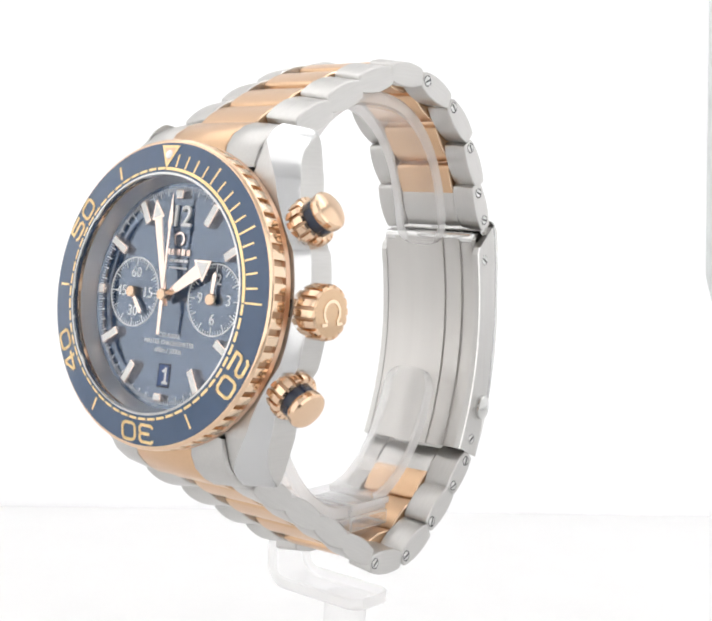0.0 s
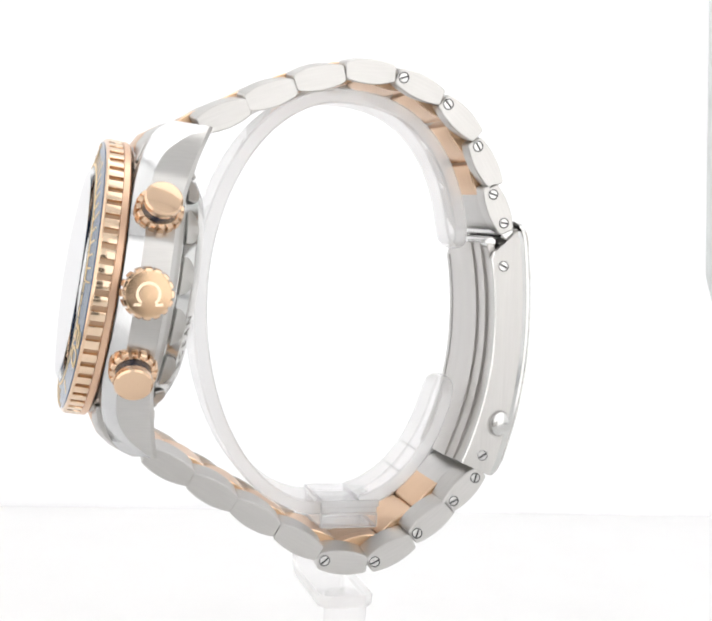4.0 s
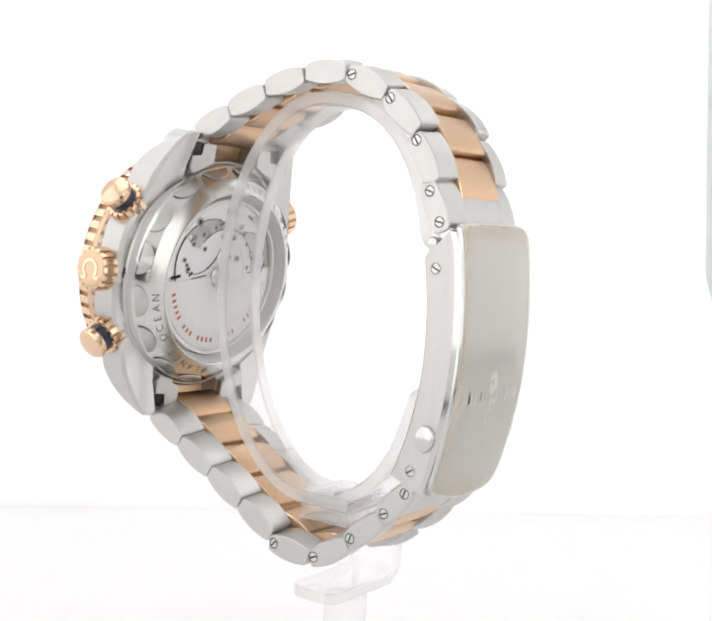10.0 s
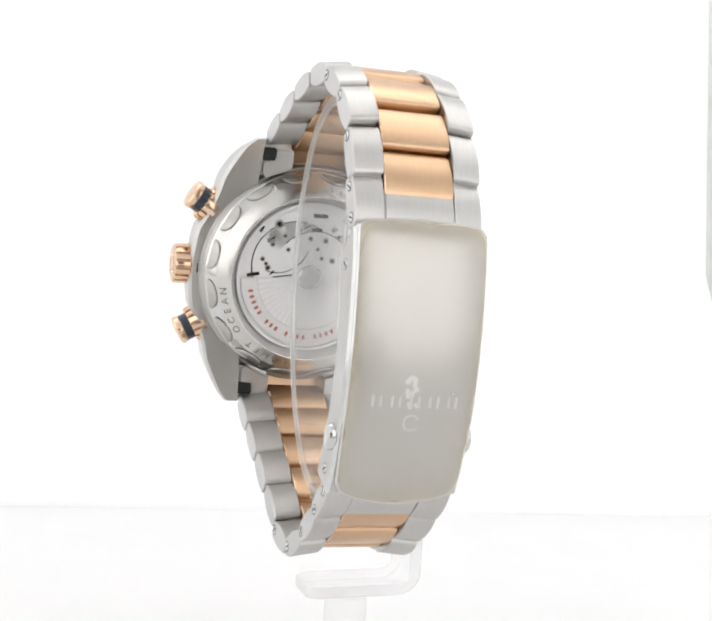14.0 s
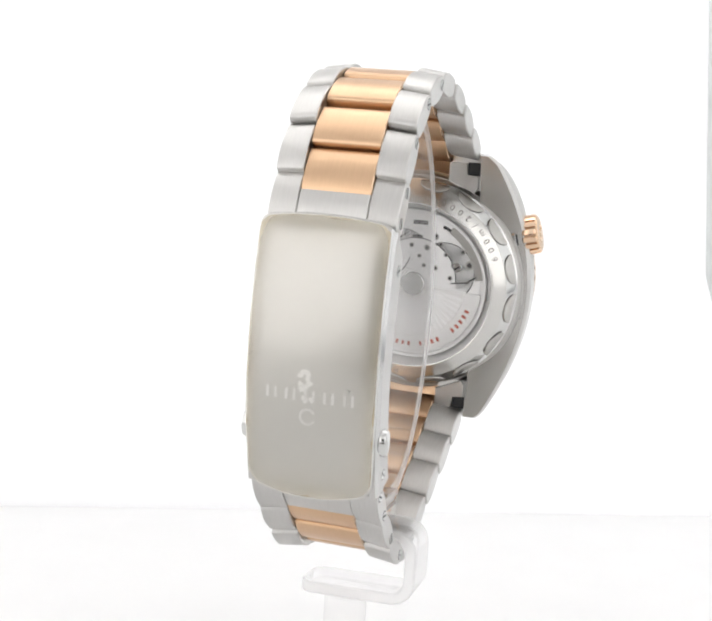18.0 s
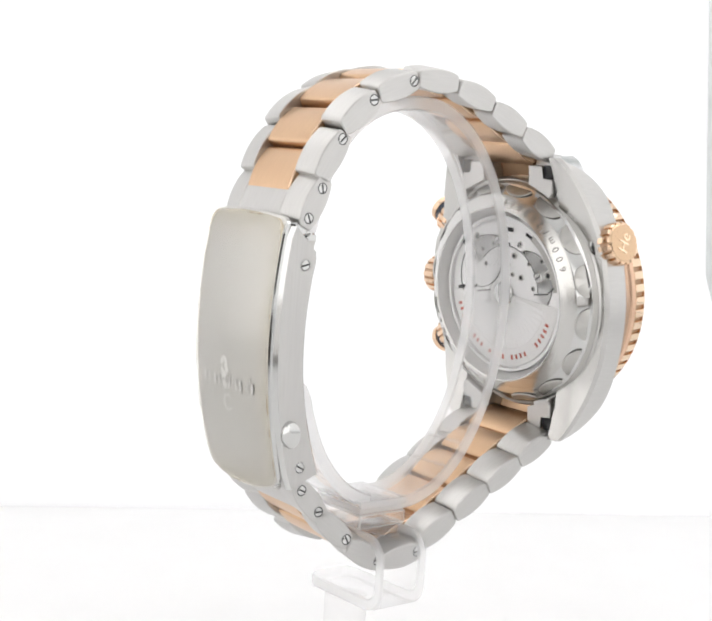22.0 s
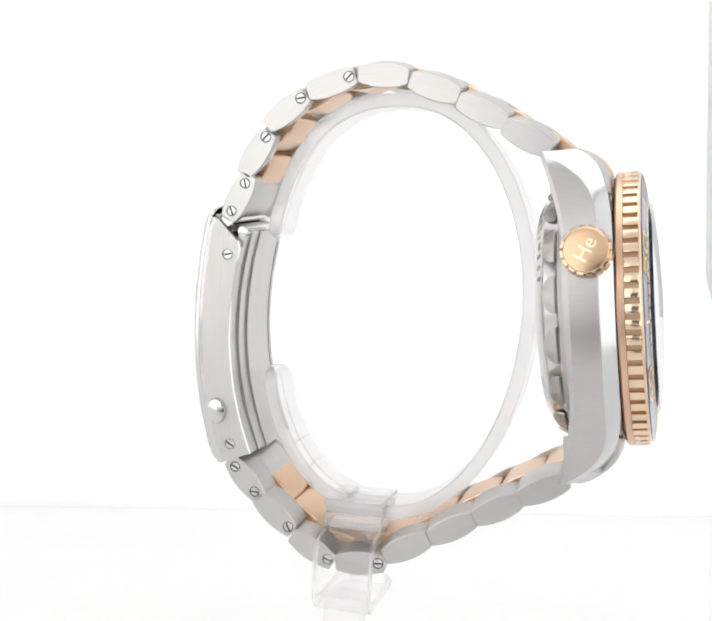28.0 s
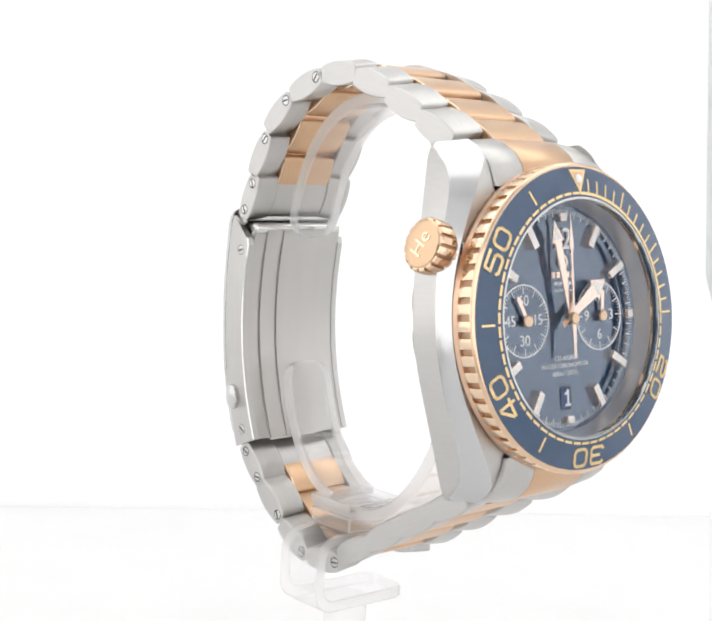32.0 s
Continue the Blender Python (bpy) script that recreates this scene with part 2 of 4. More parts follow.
def lettering(body, size, depth=0.03, line=0.0, squeeze=1.0, bold=0.0):
    """Text as a bmesh, centred on its origin; line > 0 draws outlines only."""
    cu = bpy.data.curves.new("lettering", "FONT")
    cu.body, cu.size, cu.align_x, cu.align_y = body, size, "CENTER", "CENTER"
    cu.resolution_u = 3
    cu.offset = bold
    if line:
        cu.fill_mode = "NONE"
        cu.bevel_depth = line
        cu.bevel_resolution = 0
    else:
        cu.extrude = depth
    ob = bpy.data.objects.new("lettering", cu)
    scene.collection.objects.link(ob)
    me = bpy.data.meshes.new_from_object(ob.evaluated_get(bpy.context.evaluated_depsgraph_get()))
    bm = bmesh.new()
    bm.from_mesh(me)
    bpy.data.objects.remove(ob)
    bpy.data.curves.remove(cu)
    bpy.data.meshes.remove(me)
    bmesh.ops.scale(bm, vec=(squeeze, 1, 1), verts=bm.verts)
    return bm


def strokes(paths, width):
    """Lines of even width, laid flat; each path is (closed, points)."""
    bm = bmesh.new()
    for closed, pts in paths:
        pts = [Vector((x, y, 0)) for x, y in pts]
        for a, c in zip(pts, pts[1:] + (pts[:1] if closed else [])):
            d = (c - a).normalized()
            own = bmesh.new()
            n = Vector((-d.y, d.x, 0)) * width / 2
            e = d * width * 0.3
            lo = [own.verts.new(q) for q in (a - e - n, a - e * 1.6, a - e + n, c + e + n, c + e * 1.6, c + e - n)]
            own.faces.new(lo[::-1])
            ext = bmesh.ops.extrude_face_region(own, geom=own.faces[:])
            bmesh.ops.translate(own, vec=(0, 0, 0.05), verts=[v for v in ext["geom"] if isinstance(v, bmesh.types.BMVert)])
            merged(bm, own)
    return bm


def Rz(a):
    return Matrix.Rotation(radians(a), 4, "Z")


def T(x, y, z):
    return Matrix.Translation((x, y, z))


MIL = Matrix.Scale(MM, 4)

# ---- light tent ----


def tent():
    floor = box(0.84, 0.705, 0.01, (0, 0.0875, -0.005))
    tagged(link_mesh("floor", floor, floor_cloth, smooth=False), "plain white cloth floor of a light tent", kind="structure")
    back = box(0.9, 0.0006, 0.42, (0, -0.006, 0.206))
    ob = tagged(link_mesh("wall_back", back, back_cloth, smooth=False), "plain white cloth back wall of a light tent", kind="structure")
    ob.matrix_basis = pose(0.0, 0.1565, -0.004, 0, 0, 10.1)
    for side, name in ((-1, "wall_west"), (1, "wall_east")):
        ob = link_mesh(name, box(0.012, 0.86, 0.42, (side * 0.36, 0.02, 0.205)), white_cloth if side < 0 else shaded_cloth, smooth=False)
        tagged(ob, "plain cloth side wall of a light tent", kind="structure")
    top = link_mesh("ceiling", box(0.84, 0.86, 0.012, (0, 0.02, 0.415)), white_cloth, smooth=False)
    tagged(top, "plain white cloth ceiling of a light tent", kind="structure")
    # a grey flap that hangs down by the back wall
    bm = prism([(0.0, 0.012), (0.002, 0.004), (0.008, 0.0), (0.03, 0.0), (0.03, 0.30), (0.0, 0.30)], 0, 0.004, 0.001)
    flap = link_mesh("hanging_flap", bm, grey_cloth, smooth=False)
    flap.matrix_basis = pose(0.1005, 0.1625, 0.062, 90, -4.5, 10.1)
    tagged(flap, "grey cloth flap hanging by the white wall", "cloth flap")
    # front wall with a low slit and the opening before which the lens stands
    # unseen wall; slit and opening are sized to give the steel dark reflections
    bm = box(0.84, 0.01, 0.26, (0, -0.26, 0.28))
    box(0.84, 0.01, 0.015, (0, -0.26, 0.0575), bm=bm)
    for side in (-1, 1):
        box(0.37, 0.01, 0.085, (side * 0.235, -0.26, 0.1075), bm=bm)
        box(0.27, 0.01, 0.05, (side * 0.285, -0.26, 0.025), bm=bm)
    tagged(link_mesh("wall_front", bm, white_cloth, smooth=False), "white cloth front wall with an opening", kind="structure")

    # unseen table, added dark so that the clasp reflects a dark band
    table = link_mesh("table_top", box(1.5, 1.9, 0.02, (0, -0.35, -0.022), 0.002), dark_wood, smooth=False)
    tagged(table, "unseen dark table added under the light tent", kind="structure")


tent()

# ---- the watch: its own space has x to the crown, y from dial to clasp, z up; the turning axis is its origin ----
watch = tagged(new("wrist_watch"), "steel and rose gold chronograph wristwatch with blue dial and bezel", "watch")
TILT = 7.05
# case space: x to three o'clock, y to twelve, z out of the dial, millimetres
CASE = T(0, -0.04605, -0.0168) @ Matrix(((1, 0, 0, 0), (0, math.sin(radians(TILT)), -math.cos(radians(TILT)), 0),
                                        (0, math.cos(radians(TILT)), math.sin(radians(TILT)), 0), (0, 0, 0, 1))) @ MIL


def cpart(name, bm, material, parent=None, label="", **kw):
    """A part of the case, drawn in case space."""
    return part(name, moved(bm, CASE), material, parent or watch, label, **kw)


def mid_case():
    bm = lathe([(12, -5.4), (17.0, -5.4), (17.0, -4.3), (20.6, -4.2), (21.1, -4.8), (21.1, -10.6), (20.6, -11.4), (12, -11.4)], 96)
    for side in (1, -1):
        rows = []
        n = 120
        for i in range(n + 1):
            v = -24.7 + 50.0 * i / n
            a = abs(v)
            x = 22.1 - 0.0178 * a ** 1.88
            if side > 0:
                # guards beside the crown, hollows for the pushers
                x += 0.55 / (1 + math.exp((a - 8.3) * 3.2)) - 0.5 * math.exp(-((a - 13.0) / 3.3) ** 4)
            top = -4.05 - (3.3 if v > 0 else 4.9) * (max(0, a - 9) / 16.0) ** 3.2
            low = -11.0 - 0.0118 * max(0, a - 8) ** 2
            brim = max(low + 1.25, -5.9 - 8.2 * (max(0, a - 11) / 14.0) ** 4)     # where the polished facet meets the flank
            tip = max(0.0, a - 22.4) / 2.6
            x -= 0.7 * tip ** 2.5
            top -= 1.0 * tip ** 2.5
            x0 = 11.6
            inner = max(x0 + 0.25, x - 0.95 - 3.6 * (a / 24.0) ** 2)
            pts = [(x0, top), (inner, top), (x - 0.22, brim), (x, brim - 0.28), (x, low + 0.65), (x - 0.55, low), (x0, low)]
            rows.append([bm.verts.new((side * px, v - 0.05, w)) for px, w in pts])
        for i in range(n):
            for j in range(7):
                f = bm.faces.new((rows[i][j], rows[i + 1][j], rows[i + 1][(j + 1) % 7], rows[i][(j + 1) % 7]))
                f.material_index = {0: 0, 1: 1, 2: 1, 3: 2, 4: 2, 5: 3}.get(j, 0)
        bm.faces.new(rows[0]).material_index = 1
        bm.faces.new(rows[-1][::-1]).material_index = 1
    return cpart("case", bm, [steel_upright, steel_facet, steel_side, steel_back], label="steel case with brushed flanks and polished edges", flat_angle=30)


def bezel():
    body = lathe([(16.5, -3.9), (21.1, -3.9), (21.45, -3.6), (21.45, -2.72), (20.95, -2.62), (20.95, -0.62), (21.45, -0.55), (21.4, -0.35), (21.15, -0.14), (20.95, -0.08), (16.5, -0.1)], 120, closed=True)
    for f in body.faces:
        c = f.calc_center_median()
        # notch floors take the darkened gold as painted shade
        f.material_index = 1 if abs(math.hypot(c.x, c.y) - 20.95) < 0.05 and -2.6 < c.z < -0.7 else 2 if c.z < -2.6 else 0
    bz = cpart("bezel", body, [gold_polished, notch_shade, gold_satin], label="rose gold rotating bezel ring with a coin edge")
    tooth = box(0.9, 1.42, 2.16, (21.05, 0, -1.6), 0.1)
    first = cpart("bezel_tooth", tooth, lit_tooth, bz)
    inv = CASE.inverted()
    for i in range(1, 60):
        repeat("bezel_tooth", first, bz, CASE @ Rz(6 * i) @ inv)
    ins = lathe([(16.6, -0.1), (20.92, -0.1), (20.88, 0.06), (16.6, 0.75)], 120, closed=True)
    insert = cpart("bezel_insert", ins, blue_ceramic, bz, "blue ceramic bezel insert")

    def lay(bm, ang, r, lift=0.02):
        """Lay a flat piece on the sloping insert; ang in minutes, its top outwards."""
        z = 0.75 - 0.65 * (r - 16.6) / 3.95 + lift
        return moved(bm, CASE @ Rz(-6 * ang) @ T(0, r, z) @ Matrix.Rotation(radians(-9.3), 4, "X"))
    shapes = {
        "0": [(True, [(.25, 0), (.75, 0), (.92, .08), (1, .25), (1, .75), (.92, .92), (.75, 1), (.25, 1), (.08, .92), (0, .75), (0, .25), (.08, .08)])],
        "2": [(False, [(0, .85), (.15, 1), (.85, 1), (1, .85), (1, .65), (.85, .52), (.15, .48), (0, .35), (0, 0), (1, 0)])],
        "3": [(False, [(0, .9), (.12, 1), (.85, 1), (1, .85), (1, .62), (.88, .5), (.3, .5)]), (False, [(.88, .5), (1, .38), (1, .15), (.85, 0), (.12, 0), (0, .1)])],
        "4": [(False, [(.75, 0), (.75, 1), (.6, 1), (0, .38), (0, .25), (1, .25)])],
        "5": [(False, [(1, 1), (.03, 1), (0, .58), (.85, .58), (1, .44), (1, .15), (.85, 0), (.12, 0), (0, .12)])]}
    for minute, word in ((20, "20"), (30, "30"), (40, "40"), (50, "50")):
        paths = []
        for k, ch in enumerate(word):
            for closed, pts in shapes[ch]:
                paths.append((closed, [((k - 1) * 3.5 + 0.5 + 2.5 * x, 2.35 * (y - 0.5)) for x, y in pts]))
        part("bezel_numeral", lay(strokes(paths, 0.43), minute, 19.15, 0.03), yellow_gold, bz, "gold outlined numeral " + word, smooth=False)
    for minute in range(0, 60):
        if 1 <= minute <= 15:
            r0, r1, wd = 17.5, 19.3 if minute % 5 else 20.1, 0.25
        elif minute in (25, 35, 45, 55):
            r0, r1, wd = 17.9, 20.0, 0.3
        else:
            continue
        part("minute_tick", lay(box(wd, r1 - r0, 0.06), minute, (r0 + r1) / 2, 0.03), yellow_gold, bz, smooth=False)
    # solid arc for the first quarter, dashes for the rest
    arc = lathe([(17.0, 0.70), (17.0, 0.745), (17.42, 0.68), (17.42, 0.63)], 24, closed=True, lo=0, hi=90)
    cpart("minute_track", arc, yellow_gold, bz, "gold minute track", smooth=False)
    dash = cpart("track_dash", lathe([(17.05, 0.70), (17.05, 0.74), (17.4, 0.683), (17.4, 0.64)], 3, closed=True, lo=90.6, hi=95.4), yellow_gold, bz, smooth=False)
    for i in range(1, 45):
        repeat("track_dash", dash, bz, CASE @ Rz(6 * i) @ inv)
    tri = prism([(-1.75, 1.55), (1.75, 1.55), (0, -1.75)], 0, 0.06)
    part("triangle_mark", lay(tri, 0, 18.95, 0.02), yellow_gold, bz, "gold triangle at twelve", smooth=False)
    tri = prism([(-1.2, 1.22), (1.2, 1.22), (0, -1.05)], 0, 0.03)
    part("triangle_field", lay(tri, 0, 18.95, 0.065), gold_satin, bz, smooth=False)
    bm = lathe([(0.62, 0.0), (0.62, 0.12), (0.42, 0.28), (0.0, 0.34)], 20)
    part("luminous_pearl", lay(bm, 0, 19.2, 0.06), lume, bz, "white luminous dot")


def crystal():
    ob = cpart("crystal", lathe([(16 * i / 16, 2.3 - 0.0038 * i * i) for i in range(17)] + [(16.4, 0.95), (16.45, 0.7), (16.45, -0.6), (15.8, -0.75), (0, -0.75)], 96), sapphire, label="clear domed sapphire crystal")
    ob.visible_shadow = False



def crystal_seat():
    cpart("crystal_seat", lathe([(16.42, 0.5), (16.42, 0.84), (16.72, 0.80), (16.72, 0.5)], 96, closed=True), steel_polished, label="bright thin ring round the crystal")


crystal_seat()
DW = -3.35   # height of the dial


def hand_outline(length, tail, w0, w1, tip_len=0.0, tip_w=0.0):
    half = [(-w0 / 2, -tail), (-w0 / 2, 0), (-w1 / 2, length - tip_len)]
    if tip_w:
        half += [(-tip_w / 2, length - tip_len)]
    half += [(0, length)]
    return half + [(-x, y) for x, y in half[-2::-1]]


def dial():
    d = cpart("dial", lathe([(0, DW), (13.4, DW), (15.8, DW + 0.3), (16.0, DW + 0.15), (16.0, DW - 0.6), (0, DW - 0.6)], 96), blue_dial, smooth=False, label="glossy blue ceramic dial with two small counters")
    cpart("inner_flange", lathe([(16.45, -0.65), (15.75, -3.02), (16.1, -3.1), (16.7, -0.75)], 96, closed=True), flange_metal, d, "polished inner flange ring")

    def on(bm, x, y, lift=0.0, turn=0.0):
        return moved(bm, CASE @ T(x, y, DW + lift) @ Rz(turn))
    # minute track
    bm = bmesh.new()
    for i in range(240):
        if i % 4 == 0:
            r0, w = (13.9, 0.14) if i % 20 == 0 else (14.15, 0.12)
        else:
            r0, w = 14.65, 0.07
        merged(bm, moved(box(w, 15.3 - r0, 0.04), Rz(1.5 * i) @ T(0, (15.3 + r0) / 2, 0.17)))
    tagged(part("minute_track", on(bm, 0, 0, 0.05), white_print, d, "fine white minute track", smooth=False), kind="stuff")
    # applied hour markers
    for h, length in ((1, 3.4), (2, 3.4), (3, 1.2), (4, 3.4), (5, 3.4), (6, 1.1), (7, 3.4), (8, 3.4), (9, 1.2), (10, 3.4), (11, 3.4), (12, 1.3)):
        w = 1.2 if length > 2 else 1.35
        m = CASE @ Rz(-30 * h) @ T(0, 14.8 - length / 2, DW)
        ob = part("hour_marker", moved(box(w, length, 1.0, (0, 0, 0.45), 0.12), m), hand_metal, d, "polished applied hour marker")
        part("marker_lume", moved(box(w - 0.3, length - 0.3, 0.06, (0, 0, 0.97)), m), lume, d, smooth=False)
    part("dial_numeral", on(lettering("12", 4.2, 0.16, bold=0.035), 0.1, 11.0, 0.2), white_print, d, "white applied numeral 12", smooth=False)
    # mark and name, as plain shapes
    part("maker_mark", on(lathe([(0.75, 0), (0.75, 0.2), (1.05, 0.2), (1.05, 0)], 20, closed=True, lo=-60, hi=240), 0.2, 7.9, 0.05), hand_metal, d, "small pale open ring mark", smooth=False)
    bm = bmesh.new()
    for i in range(5):
        box(0.72, 0.85, 0.2, (-2.0 + i * 1.0, 0, 0.1), bm=bm)
    part("name_bars", on(bm, 0.2, 6.1), hand_metal, d, "row of small pale bars", smooth=False)
    for y, n, w, h in ((4.9, 4, 0.95, 0.42), (3.9, 6, 0.6, 0.26)):
        bm = bmesh.new()
        for i in range(n):
            box(w * 0.8, h, 0.03, ((i - (n - 1) / 2) * w, 0, 0.03), bm=bm)
        part("script_bars", on(bm, 0.3, y), white_print, d, "small white bars of script", smooth=False)
    for y, words, size in ((-5.6, "CO-AXIAL", 0.95), (-6.65, "MASTER CHRONOMETER", 0.88), (-7.75, "600m / 2000ft", 0.95)):
        part("dial_text", on(lettering(words, size, 0.015), 0.2, y, 0.03), white_print, d, "small white dial text", smooth=False)
    # small counters
    for cx, words in ((-8.0, ("60", "15", "30", "45")), (8.0, ("12", "3", "6", "9"))):
        part("counter_ring", on(lathe([(4.85, 0), (4.85, 0.05), (5.02, 0.05), (5.02, 0)], 64, closed=True), cx, 0, 0.01), white_print, d, "thin white counter ring", smooth=False)
        bm = bmesh.new()
        for i in range(60):
            ln = 1.15 if i % 5 == 0 else 0.55
            merged(bm, moved(box(0.15 if i % 5 == 0 else 0.07, ln, 0.04), Rz(6 * i) @ T(0, 4.88 - ln / 2, 0.03)))
        tagged(part("counter_scale", on(bm, cx, 0), white_print, d, "fine white counter scale", smooth=False), kind="stuff")
        for k, word in enumerate(words):
            a = radians(90 - 90 * k)
            part("counter_numeral", on(lettering(word, 2.15, 0.02), cx + 2.75 * math.cos(a), 2.75 * math.sin(a), 0.03), white_print, d, "white counter numeral " + word, smooth=False)
    # date window
    bm = box(2.5, 3.4, 0.16, (0, 0, 0.0), 0.05)
    part("date_frame", on(bm, 0, -11.2), blue_dark, d, "dark blue bevelled window frame", smooth=False)
    part("date_disc", on(box(2.0, 2.9, 0.04, (0, 0, 0.09)), 0, -11.2), date_blue, d, "dark blue date disc", smooth=False)
    part("date_numeral", on(strokes([(False, [(-0.4, 0.6), (0.1, 1.0), (0.1, -1.0)]), (False, [(-0.35, -1.0), (0.5, -1.0)])], 0.36), 0.3, -11.2, 0.12), white_print, d, "white date numeral 1", smooth=False)
    return d


def hands_set():
    """The hands of the watch; the running ones keep their own pivots."""
    out = {}

    def needle(name, outline, x, lift, label, thick=0.22, lume_at=None):
        bm = prism(outline, 0, thick, 0.05, segments=1)
        lathe([(0.0, thick + 0.35), (0.75, thick + 0.3), (0.85, thick + 0.1), (0.85, -0.1), (0, -0.1)], 20, bm=bm, mat=1)
        ob = part(name, moved(bm, MIL), [hand_metal, gold_polished], watch, label, flat_angle=20)
        if lume_at:
            part("hand_lume", moved(prism(lume_at, thick + 0.002, thick + 0.05), MIL), lume, ob, smooth=False)
        out[name] = (ob, T(*(CASE @ Vector((x, 0, DW + lift)))) @ CASE.to_3x3().normalized().to_4x4())
        return ob
    needle("hour_hand", hand_outline(9.6, 1.6, 0.9, 1.9, 2.9, 3.7), 0, 1.1, "rose gold broad arrow hour hand", lume_at=[(-1.3, 7.0), (1.3, 7.0), (0, 8.9)])
    needle("minute_hand", hand_outline(13.9, 1.6, 0.9, 1.25, 3.0, 2.6), 0, 1.55, "rose gold broad arrow minute hand", lume_at=[(-0.85, 11.2), (0.85, 11.2), (0, 13.2)])
    needle("chronograph_hand", [(-0.3, -5.6), (-0.34, -1), (-0.17, 0.5), (-0.14, 9.2), (-0.48, 9.9), (-0.12, 13.2), (0, 14.4), (0.12, 13.2), (0.48, 9.9), (0.14, 9.2), (0.17, 0.5), (0.34, -1), (0.3, -5.6)], 0, 2.0, "thin rose gold chronograph seconds hand", 0.16)
    needle("small_seconds_hand", hand_outline(3.9, 0.7, 0.5, 0.8, 0.4), -8.0, 0.45, "small rose gold running seconds hand")
    needle("counter_hand", hand_outline(3.9, 0.7, 0.5, 0.85, 0.5), 8.0, 0.45, "small rose gold counter hand")
    for name, turn in (("hour_hand", -57), ("chronograph_hand", 0), ("counter_hand", -4)):
        ob, m = out[name]
        ob.matrix_basis = m @ Rz(turn)
    return out


def knob(name, ang, r_root, rad, length, flutes, w, cap, label, aim=0.0, deep=0.2):
    """A crown or pusher with square-cut flutes that points away from the case's centre."""
    ax = CASE @ Rz(ang) @ T(r_root, 0, w) @ Rz(aim) @ Matrix.Rotation(radians(90), 4, "Y")
    bm = bmesh.new()
    # one flute: land, flank, groove, flank
    cuts = ((0.0, 0), (0.32, 0), (0.64, 0), (0.70, 1), (0.82, 1), (0.94, 1))
    prof = [(0.55, 0.0, 0), (0.86, 0.0, 0), (0.88, 0.22, 0), (0.96, 0.27, 0.7), (1.0, 0.32, 1), (1.0, 0.88, 1), (0.95, 0.97, 0.8), (0.80, 1.0, 0)]
    rings = []
    for k, h, cut in prof:
        ring = []
        for i in range(flutes):
            for part_of, low in cuts:
                a = 2 * math.pi * (i + part_of) / flutes
                q = rad * (k - deep * cut * low)
                ring.append(bm.verts.new((q * math.cos(a), q * math.sin(a), length * h)))
        rings.append(ring)
    n = len(rings[0])
    for a, b in zip(rings, rings[1:]):
        for i in range(n):
            f = bm.faces.new((a[i], a[(i + 1) % n], b[(i + 1) % n], b[i]))
            # groove faces are darkened the same way in place of shade
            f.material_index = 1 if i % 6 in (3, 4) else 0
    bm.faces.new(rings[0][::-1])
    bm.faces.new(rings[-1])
    ob = part(name, moved(bm, ax), [gold_polished, notch_shade], watch, label, flat_angle=30)
    cap(ob, ax)
    # black ring painted in for the shade where the knob enters the case
    part("root_shade", moved(lathe([(rad * 0.6, -0.6), (rad * 0.97, -0.6), (rad * 0.97, 0.1), (rad * 0.6, 0.1)], 40, closed=True), ax), black_void, ob, "black ring standing in for shade round the root")
    # steel collar round the root
    part("collar", moved(lathe([(rad * 0.7, -1.6), (rad * 0.99, -1.6), (rad * 0.99, -0.3), (rad * 0.95, -0.12), (rad * 0.7, -0.12)], 40, closed=True), ax), steel_polished, ob, "polished steel collar")
    return ob


def open_ring(r, width, tall):
    """An open ring with two feet, laid flat round the origin; its gap points down."""
    bm = lathe([(r - width, 0), (r - width, tall), (r, tall), (r, 0)], 30, closed=True, lo=-52, hi=232)
    for side in (1, -1):
        box(r * 0.62, width, tall, (side * r * 0.86, -r * 0.86, tall / 2), bm=bm)
    return bm


